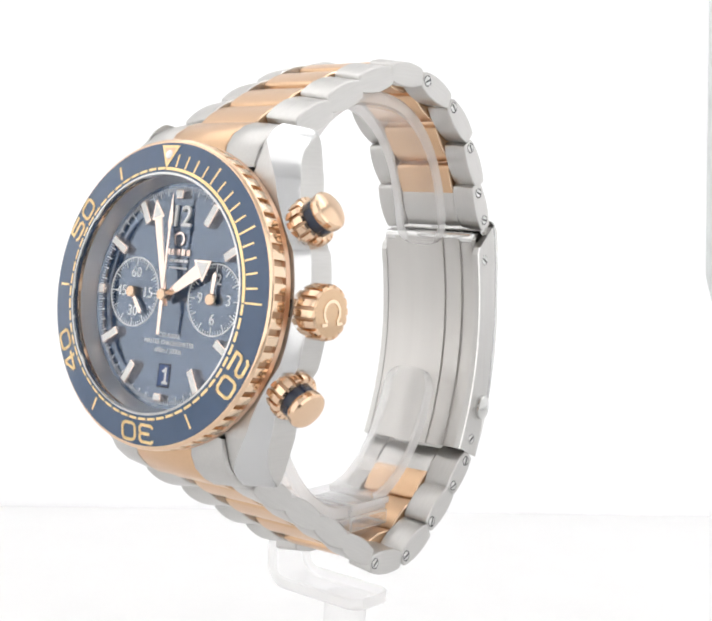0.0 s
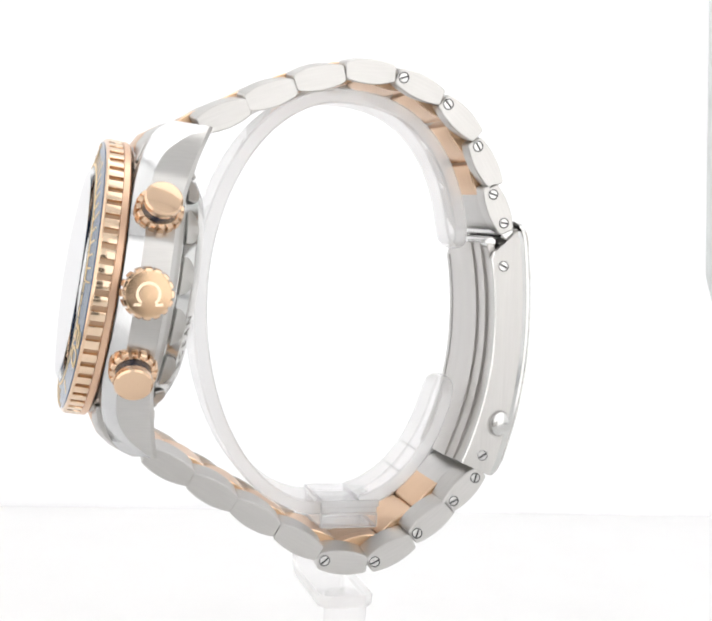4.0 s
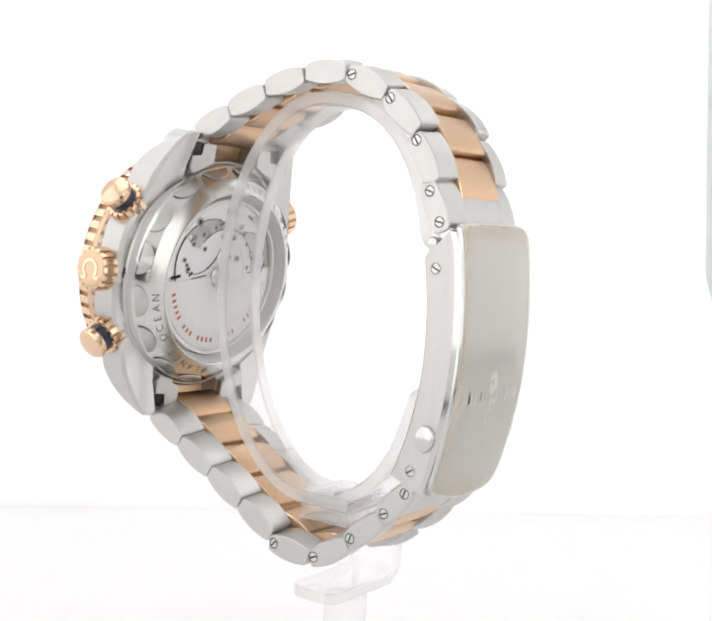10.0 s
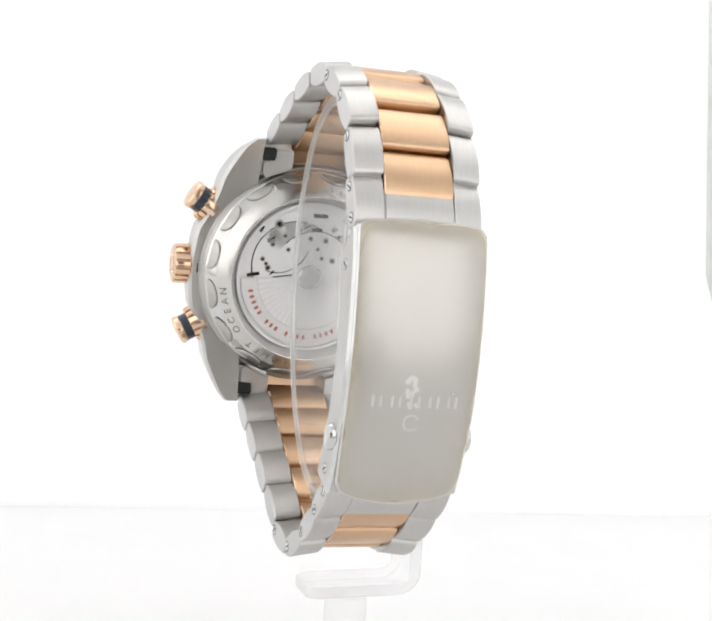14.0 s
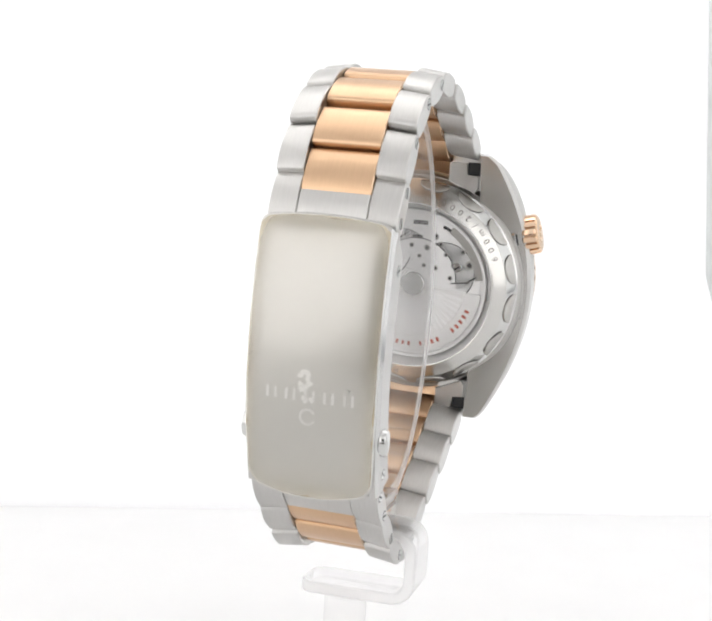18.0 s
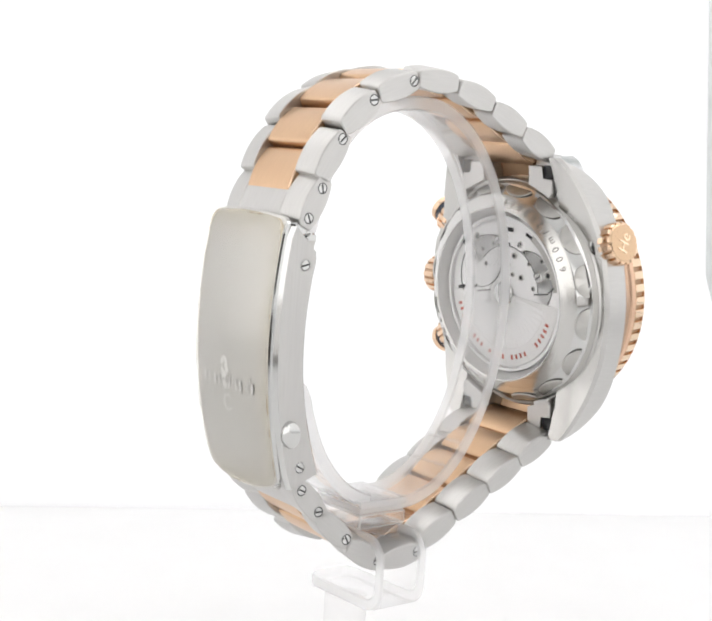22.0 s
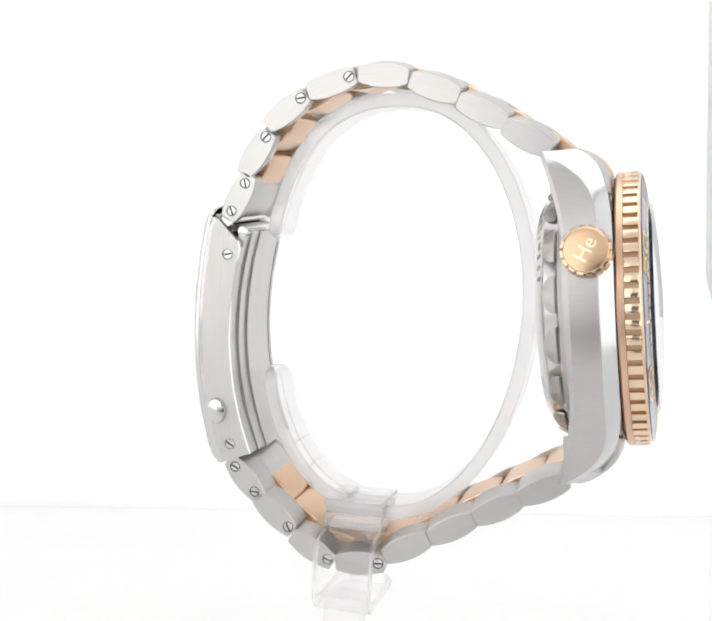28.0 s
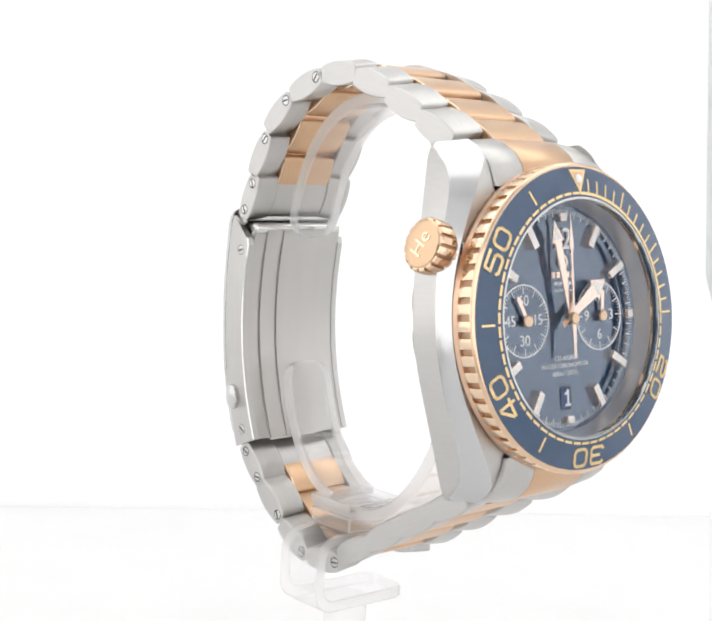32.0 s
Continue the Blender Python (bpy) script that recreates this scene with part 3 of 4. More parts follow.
def knobs():
    def crown_cap(ob, ax):
        part("crown_face", moved(lathe([(0, 4.25), (2.5, 4.22), (3.15, 4.12), (3.38, 3.9)], 48), ax), gold_face, ob, "satin rose gold crown face")
        part("crown_mark", moved(open_ring(1.75, 0.42, 0.12), ax @ T(0, 0, 4.21) @ Rz(8)), gold_bright, ob, "raised open ring mark", smooth=False)
    knob("crown", 0.0, 21.2, 3.75, 4.1, 16, -7.5, crown_cap, "fluted rose gold winding crown", deep=0.11)

    def valve_cap(ob, ax):
        part("valve_face", moved(lathe([(0, 3.95), (2.4, 3.92), (3.1, 3.82), (3.35, 3.55)], 48), ax), gold_face, ob, "satin rose gold valve face")
        part("valve_letters", moved(lettering("He", 3.1, 0.06), ax @ T(0, 0, 3.95) @ Rz(240)), gold_bright, ob, "engraved letters He", smooth=False)
    knob("helium_valve", 152.0, 21.4, 3.75, 3.7, 16, -7.6, valve_cap, "fluted rose gold helium valve", 14.0, 0.11)

    def push_cap(ob, ax):
        part("pusher_ring", moved(lathe([(2.55, 3.5), (2.55, 5.15)], 40), ax), blue_dark, ob, "dark blue ceramic ring")
        part("pusher_cap", moved(lathe([(2.5, 5.05), (2.72, 5.12), (2.78, 5.4), (2.74, 6.1), (2.5, 6.38), (1.5, 6.6), (0, 6.68)], 40), ax), gold_polished, ob, "domed rose gold push button")
    knob("chronograph_pusher", 30.4, 20.4, 3.5, 3.7, 16, -7.8, push_cap, "fluted rose gold chronograph pusher", deep=0.12)
    knob("chronograph_pusher", -29.6, 20.4, 3.5, 3.7, 16, -7.8, push_cap, "fluted rose gold chronograph pusher", deep=0.12)


def case_back():
    bm = lathe([(15.62, -15.75), (15.8, -15.82), (16.0, -15.75), (18.1, -14.48), (18.3, -14.3), (19.3, -12.5), (19.9, -12.1), (19.9, -11.3), (14.4, -11.3), (14.4, -13.2), (15.6, -15.3)], 120, closed=True)
    for f in bm.faces:
        c = f.calc_center_median()
        r = math.hypot(c.x, c.y)
        f.material_index = 2 if r < 15.61 else 1 if r > 18.25 else 0
    cb = cpart("case_back", bm, [steel_back, steel_polished, rotor_groove], label="screwed steel case back with a scalloped edge")
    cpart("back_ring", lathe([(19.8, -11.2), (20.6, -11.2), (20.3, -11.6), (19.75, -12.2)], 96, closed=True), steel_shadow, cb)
    # scallops round the edge
    inv = CASE.inverted()
    sc = lathe([(0, 0.0), (0, 0.3), (2.6, 0.3), (2.8, 0.2), (2.86, 0.0)], 24, closed=True, lo=-90, hi=90)
    bmesh.ops.scale(sc, vec=(0.78, 1, 1), verts=sc.verts)
    first = cpart("back_scallop", moved(sc, Rz(9) @ T(19.36, 0, -12.55) @ Matrix.Rotation(radians(118.8), 4, "Y")), steel_shadow, cb, "satin scallop in the edge")
    for i in range(1, 16):
        repeat("back_scallop", first, cb, CASE @ Rz(22.5 * i) @ inv)
    # engraved letters; read from behind
    def ring_text(word, mid, step, size, r):
        for i, ch in enumerate(word):
            a = mid + (i - (len(word) - 1) / 2) * step
            bm = lettering(ch, size, 0.03)
            part("engraved_letter", moved(bm, CASE @ Matrix.Rotation(radians(180), 4, "Y") @ Rz(a) @ T(0, -r, 15.13) @ Matrix.Rotation(radians(31), 4, "X")), engraving, cb, smooth=False)
    for i, ch in enumerate("PLANET OCEAN"):
        bm = lettering(ch, 1.9, 0.03)
        m = CASE @ Matrix.Rotation(radians(180), 4, "Y") @ Rz(-186 - 6.6 * i) @ T(0, 17.05, 15.13) @ Matrix.Rotation(radians(-31), 4, "X")
        if ch != " ":
            part("engraved_letter", moved(bm, m), engraving, cb, smooth=False)
    ring_text("600m/2000ft", 143, 6.1, 1.7, 17.05)
    win = cpart("back_window", lathe([(0, -15.85), (15.4, -15.8), (15.6, -15.6), (15.55, -15.4), (0, -15.4)], 72), sapphire, label="clear sapphire display window")
    win.visible_shadow = False


def movement():
    """The automatic movement behind the window; plan drawn as seen from behind."""
    B = CASE @ Matrix.Rotation(radians(180), 4, "Y") @ T(0, 0, -0.25) @ Matrix.Diagonal((1.085, 1.085, 1, 1))

    def bpart(name, bm, material, parent, label="", **kw):
        return part(name, moved(bm, B), material, parent, label, **kw)
    mv = bpart("movement", lathe([(0, 13.55), (13.2, 13.55), (13.2, 12.2), (0, 12.2)], 72), rhodium, watch, "silver automatic movement with waves and red print", smooth=False)
    bpart("movement_ring", lathe([(12.7, 13.0), (12.7, 14.4), (13.15, 14.4), (13.15, 13.0)], 72, closed=True), rhodium, mv, "silver inner ring")
    # bridges with curved edges
    def blob(cx, cy, r, lo, hi, r0=0.0):
        return moved(lathe([(r0, 0), (r0, 0.7), (r - 0.12, 0.7), (r, 0.58), (r, 0)], 36, closed=True, lo=lo, hi=hi), T(cx, cy, 13.0))
    bpart("balance_bridge", blob(-3.0, 2.0, 7.6, 40, 250), rhodium, mv, "curved silver bridge", smooth=False)
    bpart("train_bridge", blob(0.5, 1.0, 11.6, -10, 150, 7.2), rhodium, mv, "curved silver bridge", smooth=False)
    bpart("barrel_bridge", blob(5.6, 2.5, 5.2, -80, 120), rhodium, mv, "curved silver bridge", smooth=False)
    for cx, cy, r, lo, hi in ((-3.0, 2.0, 7.62, 60, 235), (0.5, 1.0, 7.15, 0, 140), (5.6, 2.5, 5.22, -60, 110), (-6.2, 6.0, 5.6, 250, 345)):
        bpart("bridge_edge", moved(lathe([(r - 0.07, 13.5), (r - 0.07, 13.75), (r + 0.07, 13.75), (r + 0.07, 13.5)], 30, closed=True, lo=lo, hi=hi), T(cx, cy, 0)), black_void, mv, "dark bridge edge", smooth=False)
    # rotor: half disc with raised weight and ribs of light
    rot = lathe([(2.0, 13.6), (2.0, 13.95), (9.3, 13.95), (9.5, 14.1), (12.1, 14.1), (12.3, 14.0), (12.3, 13.6)], 48, closed=True, lo=184, hi=356)
    rotor = bpart("rotor", rot, rotor_groove, mv, "silver half-disc winding rotor")
    bpart("rotor_hub", lathe([(0, 14.3), (1.2, 14.3), (1.3, 14.2), (1.9, 14.2), (2.1, 14.05), (2.1, 13.6)], 32), steel_polished, rotor, "polished rotor hub")
    for i in range(26):
        a = 188 + 6.35 * i
        bpart("rotor_wave", moved(box(7.6, 0.62, 0.06, (6.9, 0, 13.97), turn=0), Rz(a)), rhodium, rotor, smooth=False)
    for i in range(26):
        if i in (5, 9, 14, 19, 20):
            continue
        a = 196 + 5.7 * i
        bpart("rotor_print", moved(box(0.8, 0.46, 0.03, (10.8, 0, 14.12)), Rz(a)), red_print, rotor, smooth=False)
    # screws, jewels, dark pockets
    for x, y, r in ((-7.6, 6.3, 0.85), (7.8, 3.6, 0.8), (-1.5, 8.8, 0.7), (3.6, 8.6, 0.6)):
        bm = lathe([(0, 13.95), (r * 0.8, 13.95), (r, 13.8), (r, 13.0)], 20)
        ob = bpart("movement_screw", moved(bm, T(x, y, 0)), steel_polished, mv, "polished screw")
        bpart("screw_slot", box(r * 1.7, 0.22, 0.03, (x, y, 13.97), turn=35), black_void, ob, smooth=False)
    for x, y, r in ((-6.5, 9.0, 0.62), (-7.3, 5.4, 0.4), (-8.8, 2.7, 0.35), (-7.7, 1.2, 0.42), (-8.1, 1.9, 0.3), (7.3, 3.8, 0.5), (9.9, 4.2, 0.62), (3.8, 3.1, 0.4), (5.6, 5.6, 0.3), (0.9, 5.0, 0.3), (-2.6, 8.2, 0.28), (2.2, 6.6, 0.42), (8.6, 6.4, 0.36), (4.6, 7.4, 0.34), (-4.4, 4.6, 0.34), (-5.2, 7.0, 0.3), (6.6, 1.6, 0.34), (-0.6, 6.8, 0.36), (1.8, 3.4, 0.3)):
        ob = bpart("movement_jewel", moved(lathe([(0, 13.74), (r * 0.7, 13.74), (r * 0.75, 13.82), (r * 1.2, 13.82), (r * 1.3, 13.75), (r * 1.3, 13.0)], 16), T(x, y, 0)), steel_shadow, mv, smooth=False)
        bpart("jewel_hole", moved(lathe([(0, 13.77), (r * 0.74, 13.77), (r * 0.74, 13.7)], 14), T(x, y, 0)), black_void, ob, smooth=False)
    for x, y, sx, sy, turn in ((-10.2, -0.1, 2.2, 0.55, 12), (-4.9, -0.1, 3.4, 0.2, 10), (8.4, 0.9, 3.2, 0.2, 8), (0.8, 10.9, 2.6, 0.7, 0), (0.4, 8.4, 1.8, 0.6, 0), (-6.9, 0.4, 1.0, 0.3, 50), (5.6, 10.2, 1.5, 0.5, -25), (10.6, 1.8, 1.6, 0.25, 35), (-9.6, 8.0, 1.2, 0.8, 60)):
        bpart("movement_slot", box(sx, sy, 0.05, (x, y, 13.76), turn=turn), black_void, mv, "dark slot", smooth=False)
    # flat darker plate painted in for the shade of a recess
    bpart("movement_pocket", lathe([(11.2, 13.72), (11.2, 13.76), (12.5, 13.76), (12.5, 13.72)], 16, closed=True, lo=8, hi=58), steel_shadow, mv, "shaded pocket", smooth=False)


mid_case()
bezel()
crystal()
dial()
HANDS = hands_set()
knobs()
case_back()
movement()

# ---- bracelet; plan in units U, (depth, height) ----
ROWS_UP = [(-51.2, 16.3, 25), (-37.4, 23.4, 22), (-22.8, 29.4, 15), (-7.1, 32.4, 0.5), (8.6, 29.2, -21), (22.2, 20.7, -40), (31.2, 7.5, -58)]
ROWS_LOW = [(20.4, -104.9, 39), (7.6, -114.6, 28), (-8.1, -117.2, -6), (-22.5, -110.4, -28.5), (-36.2, -102.3, -30), (-49.7, -94.3, -29), (-63.1, -86.3, -28)]


def at(y, z, ang):
    """A link's place: its x axis stays, its y axis runs along the bracelet, z is away from the wrist."""
    return T(0, y * U, z * U) @ Matrix.Rotation(radians(ang), 4, "X")


def barrel(length, high):
    """Side outline of a link: (along, height), bowed above and below, with blunt ends."""
    end, round_off = length / 2, 0.3
    low = high / 2 * 0.64
    quarter = [(0.0, high / 2)]
    for i in range(1, 9):
        y = (end - round_off) * i / 8
        quarter.append((y, low + (high / 2 - low) * (1 - (y / end) ** 2)))
    z0 = quarter[-1][1]
    for a in (30, 60, 90):
        quarter.append((end - round_off + round_off * math.sin(radians(a)), z0 - 0.08 - round_off * (1 - math.cos(radians(a)))))
    under = [(y, -z) for y, z in quarter[::-1]]
    half = quarter + under
    return half + [(-y, z) for y, z in half[::-1][1:-1]]


SIDEWAYS = Matrix(((0, 0, 1, 0), (1, 0, 0, 0), (0, 1, 0, 0), (0, 0, 0, 1)))   # prism axis to x


def link_piece(x0, x1, length=8.2, high=3.9, bevel=0.16):
    """A bracelet link: lens-shaped from the side, with polished bevels at both flanks."""
    bm = bmesh.new()
    outline = barrel(length, high)
    rings = []
    for x, cut in ((x0, bevel), (x0 + bevel, 0.0), (x1 - bevel, 0.0), (x1, bevel)):
        ky, kz = 1 - 2 * cut / length, 1 - 2 * cut / high
        lift = 0.95 * (1 - (x / 10.5) ** 2)
        rings.append([bm.verts.new((x * MM, y * ky * MM, (z * kz + lift) * MM)) for y, z in outline])
    n = len(outline)
    for k, (a, c) in enumerate(zip(rings, rings[1:])):
        for i in range(n):
            f = bm.faces.new((a[i], a[(i + 1) % n], c[(i + 1) % n], c[i]))
            f.material_index = 0 if k == 1 else 2
    for ring in (rings[0][::-1], rings[-1]):
        f = bm.faces.new(ring)
        f.material_index = 1
    return bm


OUT_X, IN_X = 10.2, 5.55
MESHES = {}


def screw_head(parent, m, x, y, z, rad=0.78):
    side = 1 if x > 0 else -1
    bm = lathe([(0, 0.10), (rad * 0.86, 0.10), (rad, 0.0), (rad, -0.4)], 20)
    turn = Matrix.Rotation(radians(90 * side), 4, "Y")
    ob = part("screw", moved(bm, m @ T(x, y, z) @ turn), steel_polished, parent, "slotted steel screw")
    bm = box(0.26, rad * 1.8, 0.03, (0, 0, 0.105), turn=random.uniform(-60, 60))
    part("screw_slot", moved(bm, m @ T(x, y, z) @ turn), black_void, parent, smooth=False)
    bm = lathe([(rad, 0.03), (rad + 0.12, 0.03), (rad + 0.12, 0.0), (rad, 0.0)], 20, closed=True)
    part("screw_rim", moved(bm, m @ T(x, y, z) @ turn), black_void, parent, smooth=False)


def outer_link(m, side, wide, screws):
    key = (side, round(wide, 2))
    if key not in MESHES:
        lo, hi = (IN_X + 0.06, wide) if side > 0 else (-wide, -IN_X - 0.06)
        MESHES[key] = part("outer_link", link_piece(lo, hi), [steel_brushed, steel_side, steel_brushed], watch, "brushed steel outer bracelet link")
        ob = MESHES[key]
    else:
        ob = repeat("outer_link", MESHES[key], watch)
    ob.matrix_basis = m
    for y in screws:
        screw_head(ob, MIL, side * wide, y, 0.2)
    return ob


def centre_link(m, steel=False):
    key = ("c", steel)
    if key not in MESHES:
        MESHES[key] = part("centre_link", link_piece(-IN_X, IN_X, 7.45, 3.6), [gold_brushed, gold_brushed, gold_polished] if not steel else [steel_brushed, steel_side, steel_brushed], watch,
                           "brushed rose gold centre bracelet link")
        ob = MESHES[key]
    else:
        ob = repeat("centre_link", MESHES[key], watch)
    ob.matrix_basis = m
    return ob


def between(a, b, k=0.5):
    return (a[0] + (b[0] - a[0]) * k, a[1] + (b[1] - a[1]) * k, a[2] + (b[2] - a[2]) * k)


def bracelet():
    for rows in (ROWS_UP, ROWS_LOW):
        for i, (y, z, ang) in enumerate(rows):
            up = rows is ROWS_UP
            wide = OUT_X + (max(0, 3 - i) * 0.3 if up else max(0, i - 3) * 0.3)
            if up:
                screws = [-3.05] if i >= 4 else []
            else:
                screws = [-3.05] if i <= 2 else []
            for side in (1, -1):
                outer_link(at(y, z, ang), side, wide, screws)
        for a, b in zip(rows, rows[1:]):
            centre_link(at(*between(a, b)))
    # centre links next to the clasp and to the case
    centre_link(at(*between(ROWS_UP[-1], (36.3, -6.2, -64.8), 0.46)))
    centre_link(at(*between(ROWS_LOW[0], (30.7, -94.7, 47), 0.46)))
    centre_link(at(-56.0, 13.6, 27))
    centre_link(at(-69.0, -83.6, -25))


bracelet()


def end_pieces():
    """Fittings between the lugs: steel flanks with a rose gold middle."""
    for s, name in ((1, "end_link"), (-1, "end_link")):
        crown_line = [(18.4, -4.3), (21.4, -4.6), (23.3, -5.7), (24.8, -7.7), (25.6, -9.7), (25.4, -11.2)]
        flank_prof = crown_line + [(22.4, -12.0), (18.4, -11.4)]
        middle_prof = crown_line + [(24.3, -11.5), (23.5, -9.0), (22.0, -8.2), (18.4, -8.0)]     # hollow behind the gold
        for x0, x1, prof, mats in ((-11.5, -5.75, flank_prof, steel_brushed), (-5.7, 5.7, middle_prof, gold_brushed), (5.75, 11.5, flank_prof, steel_brushed)):
            bm = moved(prism(prof, x0, x1, 0.15), SIDEWAYS)
            for q in bm.verts:
                k = max(0.0, abs(q.co.x) - 5.8) / 5.7
                q.co.z -= 1.0 * k ** 1.5 * max(0.0, q.co.y - 18.4) / 6.0
                q.co.y -= 0.25 * k * max(0.0, q.co.y - 18.4) / 6.0
            if s < 0:
                bmesh.ops.scale(bm, vec=(1, -1, 1), verts=bm.verts)
            cpart(name, bm, mats, label="brushed end link fitted to the case", flat_angle=40)
        for side in (1, -1):
            flip = Matrix.Diagonal((side, s, 1, 1))
            bm = prism([(5.7, 20.15), (7.5, 19.5), (9.2, 18.75), (10.5, 18.05), (11.2, 18.9), (11.2, 21.3), (9.0, 21.3), (9.0, 23.5), (5.7, 23.5)], -13.3, -11.8, 0.15)
            cpart("end_tab", moved(bm, flip), steel_side, label="steel tab behind the end link")
            # black block stands in for the shade in the slot by the lug
            cpart("tab_slot_shade", moved(box(2.3, 2.4, 0.5, (10.25, 22.5, -12.75), 0.1), flip), black_void, label="black block for the shaded slot beside the lug")


end_pieces()


def clasp():
    n = 15
    outer, inner = [], []
    for i in range(n):
        k = i / (n - 1)
        z = -10.5 + (-91.0 + 10.5) * k
        bow = 1 - ((z + 44) / 46.0) ** 2 * 0.9 if z < -44 else 1 - ((z + 44) / 30.0) ** 2 * 0.30
        outer.append((41.8 + 8.6 * bow, z))
        inner.append((28.3 + 9.0 * bow, -17.0 + (-86.0 + 17.0) * k))
    K = U * 1000

    def strip(name, curve_out, curve_in, x0, x1, material, label, bevel, parent):
        """A bar between two curves of (depth, height), across the clasp from x0 to x1."""
        pts = [(y * K, z * K) for y, z in curve_out] + [(y * K, z * K) for y, z in curve_in[::-1]]
        return part(name, moved(prism(pts, x0, x1, bevel), MIL @ SIDEWAYS), material, parent, label)

    def half_width(z):
        """The cover narrows a little towards its lower end."""
        top, low = max(0.0, (z + 18.0) / 8.0), max(0.0, (-60.0 - z) / 31.0)
        return 10.25 * (1 - 0.02 * top ** 2 - 0.05 * low ** 2)

    def face_y(z):
        roll = 1.6 * (max(0.0, z + 15.5) / 6.3) ** 2     # the upper end turns in
        return 42.3 - roll + 8.6 * (1 - ((z + 44) / 46.0) ** 2 * 0.9 if z < -44 else 1 - ((z + 44) / 30.0) ** 2 * 0.30)

    def ends(k):
        """Where the cover begins and ends, k being 0 in its middle and 1 at its flanks."""
        corner = max(0.0, k - 0.82) / 0.1801
        corner = 1 - math.sqrt(max(0.0, 1 - corner ** 2))
        return -9.2 - 1.5 * k * k - 1.7 * corner, -92.6 + 3.4 * k * k + 3.2 * corner

    def droop(k):
        """How far the cover bends down towards its flanks, in millimetres."""
        return 0.9 * abs(k) ** 3

    def plate(name, lift, thick, chamfer, scale, mats, label, parent, short=0.0):
        """A bowed plate with round ends and chamfered long edges that follows the clasp's outer curve."""
        bm = bmesh.new()
        m = 40
        ks = [-1.0, -1.0 + chamfer / 10.4, -0.95, -0.91, -0.86, -0.8, -0.72, -0.55, -0.28, 0.0, 0.28, 0.55, 0.72, 0.8, 0.86, 0.91, 0.95, 1.0 - chamfer / 10.4, 1.0]
        faces = []
        for depth in (0.0, -thick):
            grid = []
            for i in range(m + 1):
                row = []
                for q, k in enumerate(ks):
                    z0, z1 = ends(abs(k))
                    z = z0 - short + (z1 + short - z0 + short) * i / m
                    rim = -chamfer if depth == 0.0 and q in (0, len(ks) - 1) else 0.0
                    row.append(bm.verts.new((half_width(z) * scale * k * MM, (face_y(z) * K + lift + depth + rim - droop(k * scale)) * MM, z * K * MM)))
                grid.append(row)
            faces.append(grid)
        top, under = faces
        w = len(ks) - 1
        for i in range(m):
            for q in range(w):
                f = bm.faces.new((top[i][q], top[i][q + 1], top[i + 1][q + 1], top[i + 1][q]))
                f.material_index = 1 if q in (0, w - 1) else 0
                bm.faces.new((under[i][q], under[i + 1][q], under[i + 1][q + 1], under[i][q + 1])).material_index = 1
            for q in (0, w):
                bm.faces.new((top[i][q], top[i + 1][q], under[i + 1][q], under[i][q])).material_index = 1
        for q in range(w):
            for i in (0, m):
                bm.faces.new((top[i][q], top[i][q + 1], under[i][q + 1], under[i][q])).material_index = 1
        return part(name, bm, mats, parent, label, flat_angle=25)
    cl = plate("clasp_cover", 0.0, 0.65, 0.2, 1.0, [clasp_brushed, steel_polished], "brushed steel folding clasp cover with polished edges", watch)
    film = plate("protective_film", 0.09, 0.05, 0.01, 0.985, [film_clear, film_clear], "clear protective film with yellowed rim", cl, 0.5)

    def on_cover(bm, x, z, lift=0.03, turn=0.0):
        """Lay a flat piece, drawn in millimetres, on the cover's face; its top points down the clasp."""
        slope = math.atan2((face_y(z + 1) - face_y(z - 1)), 2.0)
        m = T(x * MM, face_y(z) * U + (lift - droop(x / 10.4)) * MM, z * U) @ Matrix.Rotation(-slope, 4, "X") @ Matrix.Rotation(radians(-90), 4, "X") @ MIL @ Rz(180 + turn) @ Matrix.Scale(-1, 4, (1, 0, 0)) @ Rz(180)
        return moved(bm, m)
    for i in range(5):
        bm = box(0.42, 1.75, 0.004, (-0.62, 0, 0))
        box(0.42, 1.75, 0.004, (0.62, 0, 0), bm=bm)
        part("name_bar", on_cover(bm, -6.2 + 3.0 * i, -61.0, 0.075), [pale_engraving], cl, "faint engraved bar", smooth=False)
    part("maker_mark", on_cover(lathe([(1.0, 0), (1.0, 0.02), (1.35, 0.02), (1.35, 0)], 24, closed=True, lo=30, hi=330), 0, -67.2, 0.02), pale_engraving, cl, "faint engraved open ring", smooth=False)
    # the film's yellowed rim
    bm = bmesh.new()
    m, n2 = 44, 20
    grid = []
    for i in range(m + 1):
        row = []
        for q in range(n2 + 1):
            k = 2 * q / n2 - 1
            z0, z1 = ends(abs(k))
            z = z0 - 0.6 + (z1 - z0 + 1.2) * i / m
            row.append(bm.verts.new((half_width(z) * 0.985 * k * MM, face_y(z) * U + (0.2 - droop(k * 0.985)) * MM, z * U)))
        grid.append(row)
    for i in range(m):
        for q in range(n2):
            bm.faces.new((grid[i][q], grid[i][q + 1], grid[i + 1][q + 1], grid[i + 1][q]))
    bmesh.ops.delete(bm, geom=[v for v in bm.verts if not v.link_faces], context="VERTS")
    part("film_rim", bm, film_edge, film, "yellowed rim of the film")
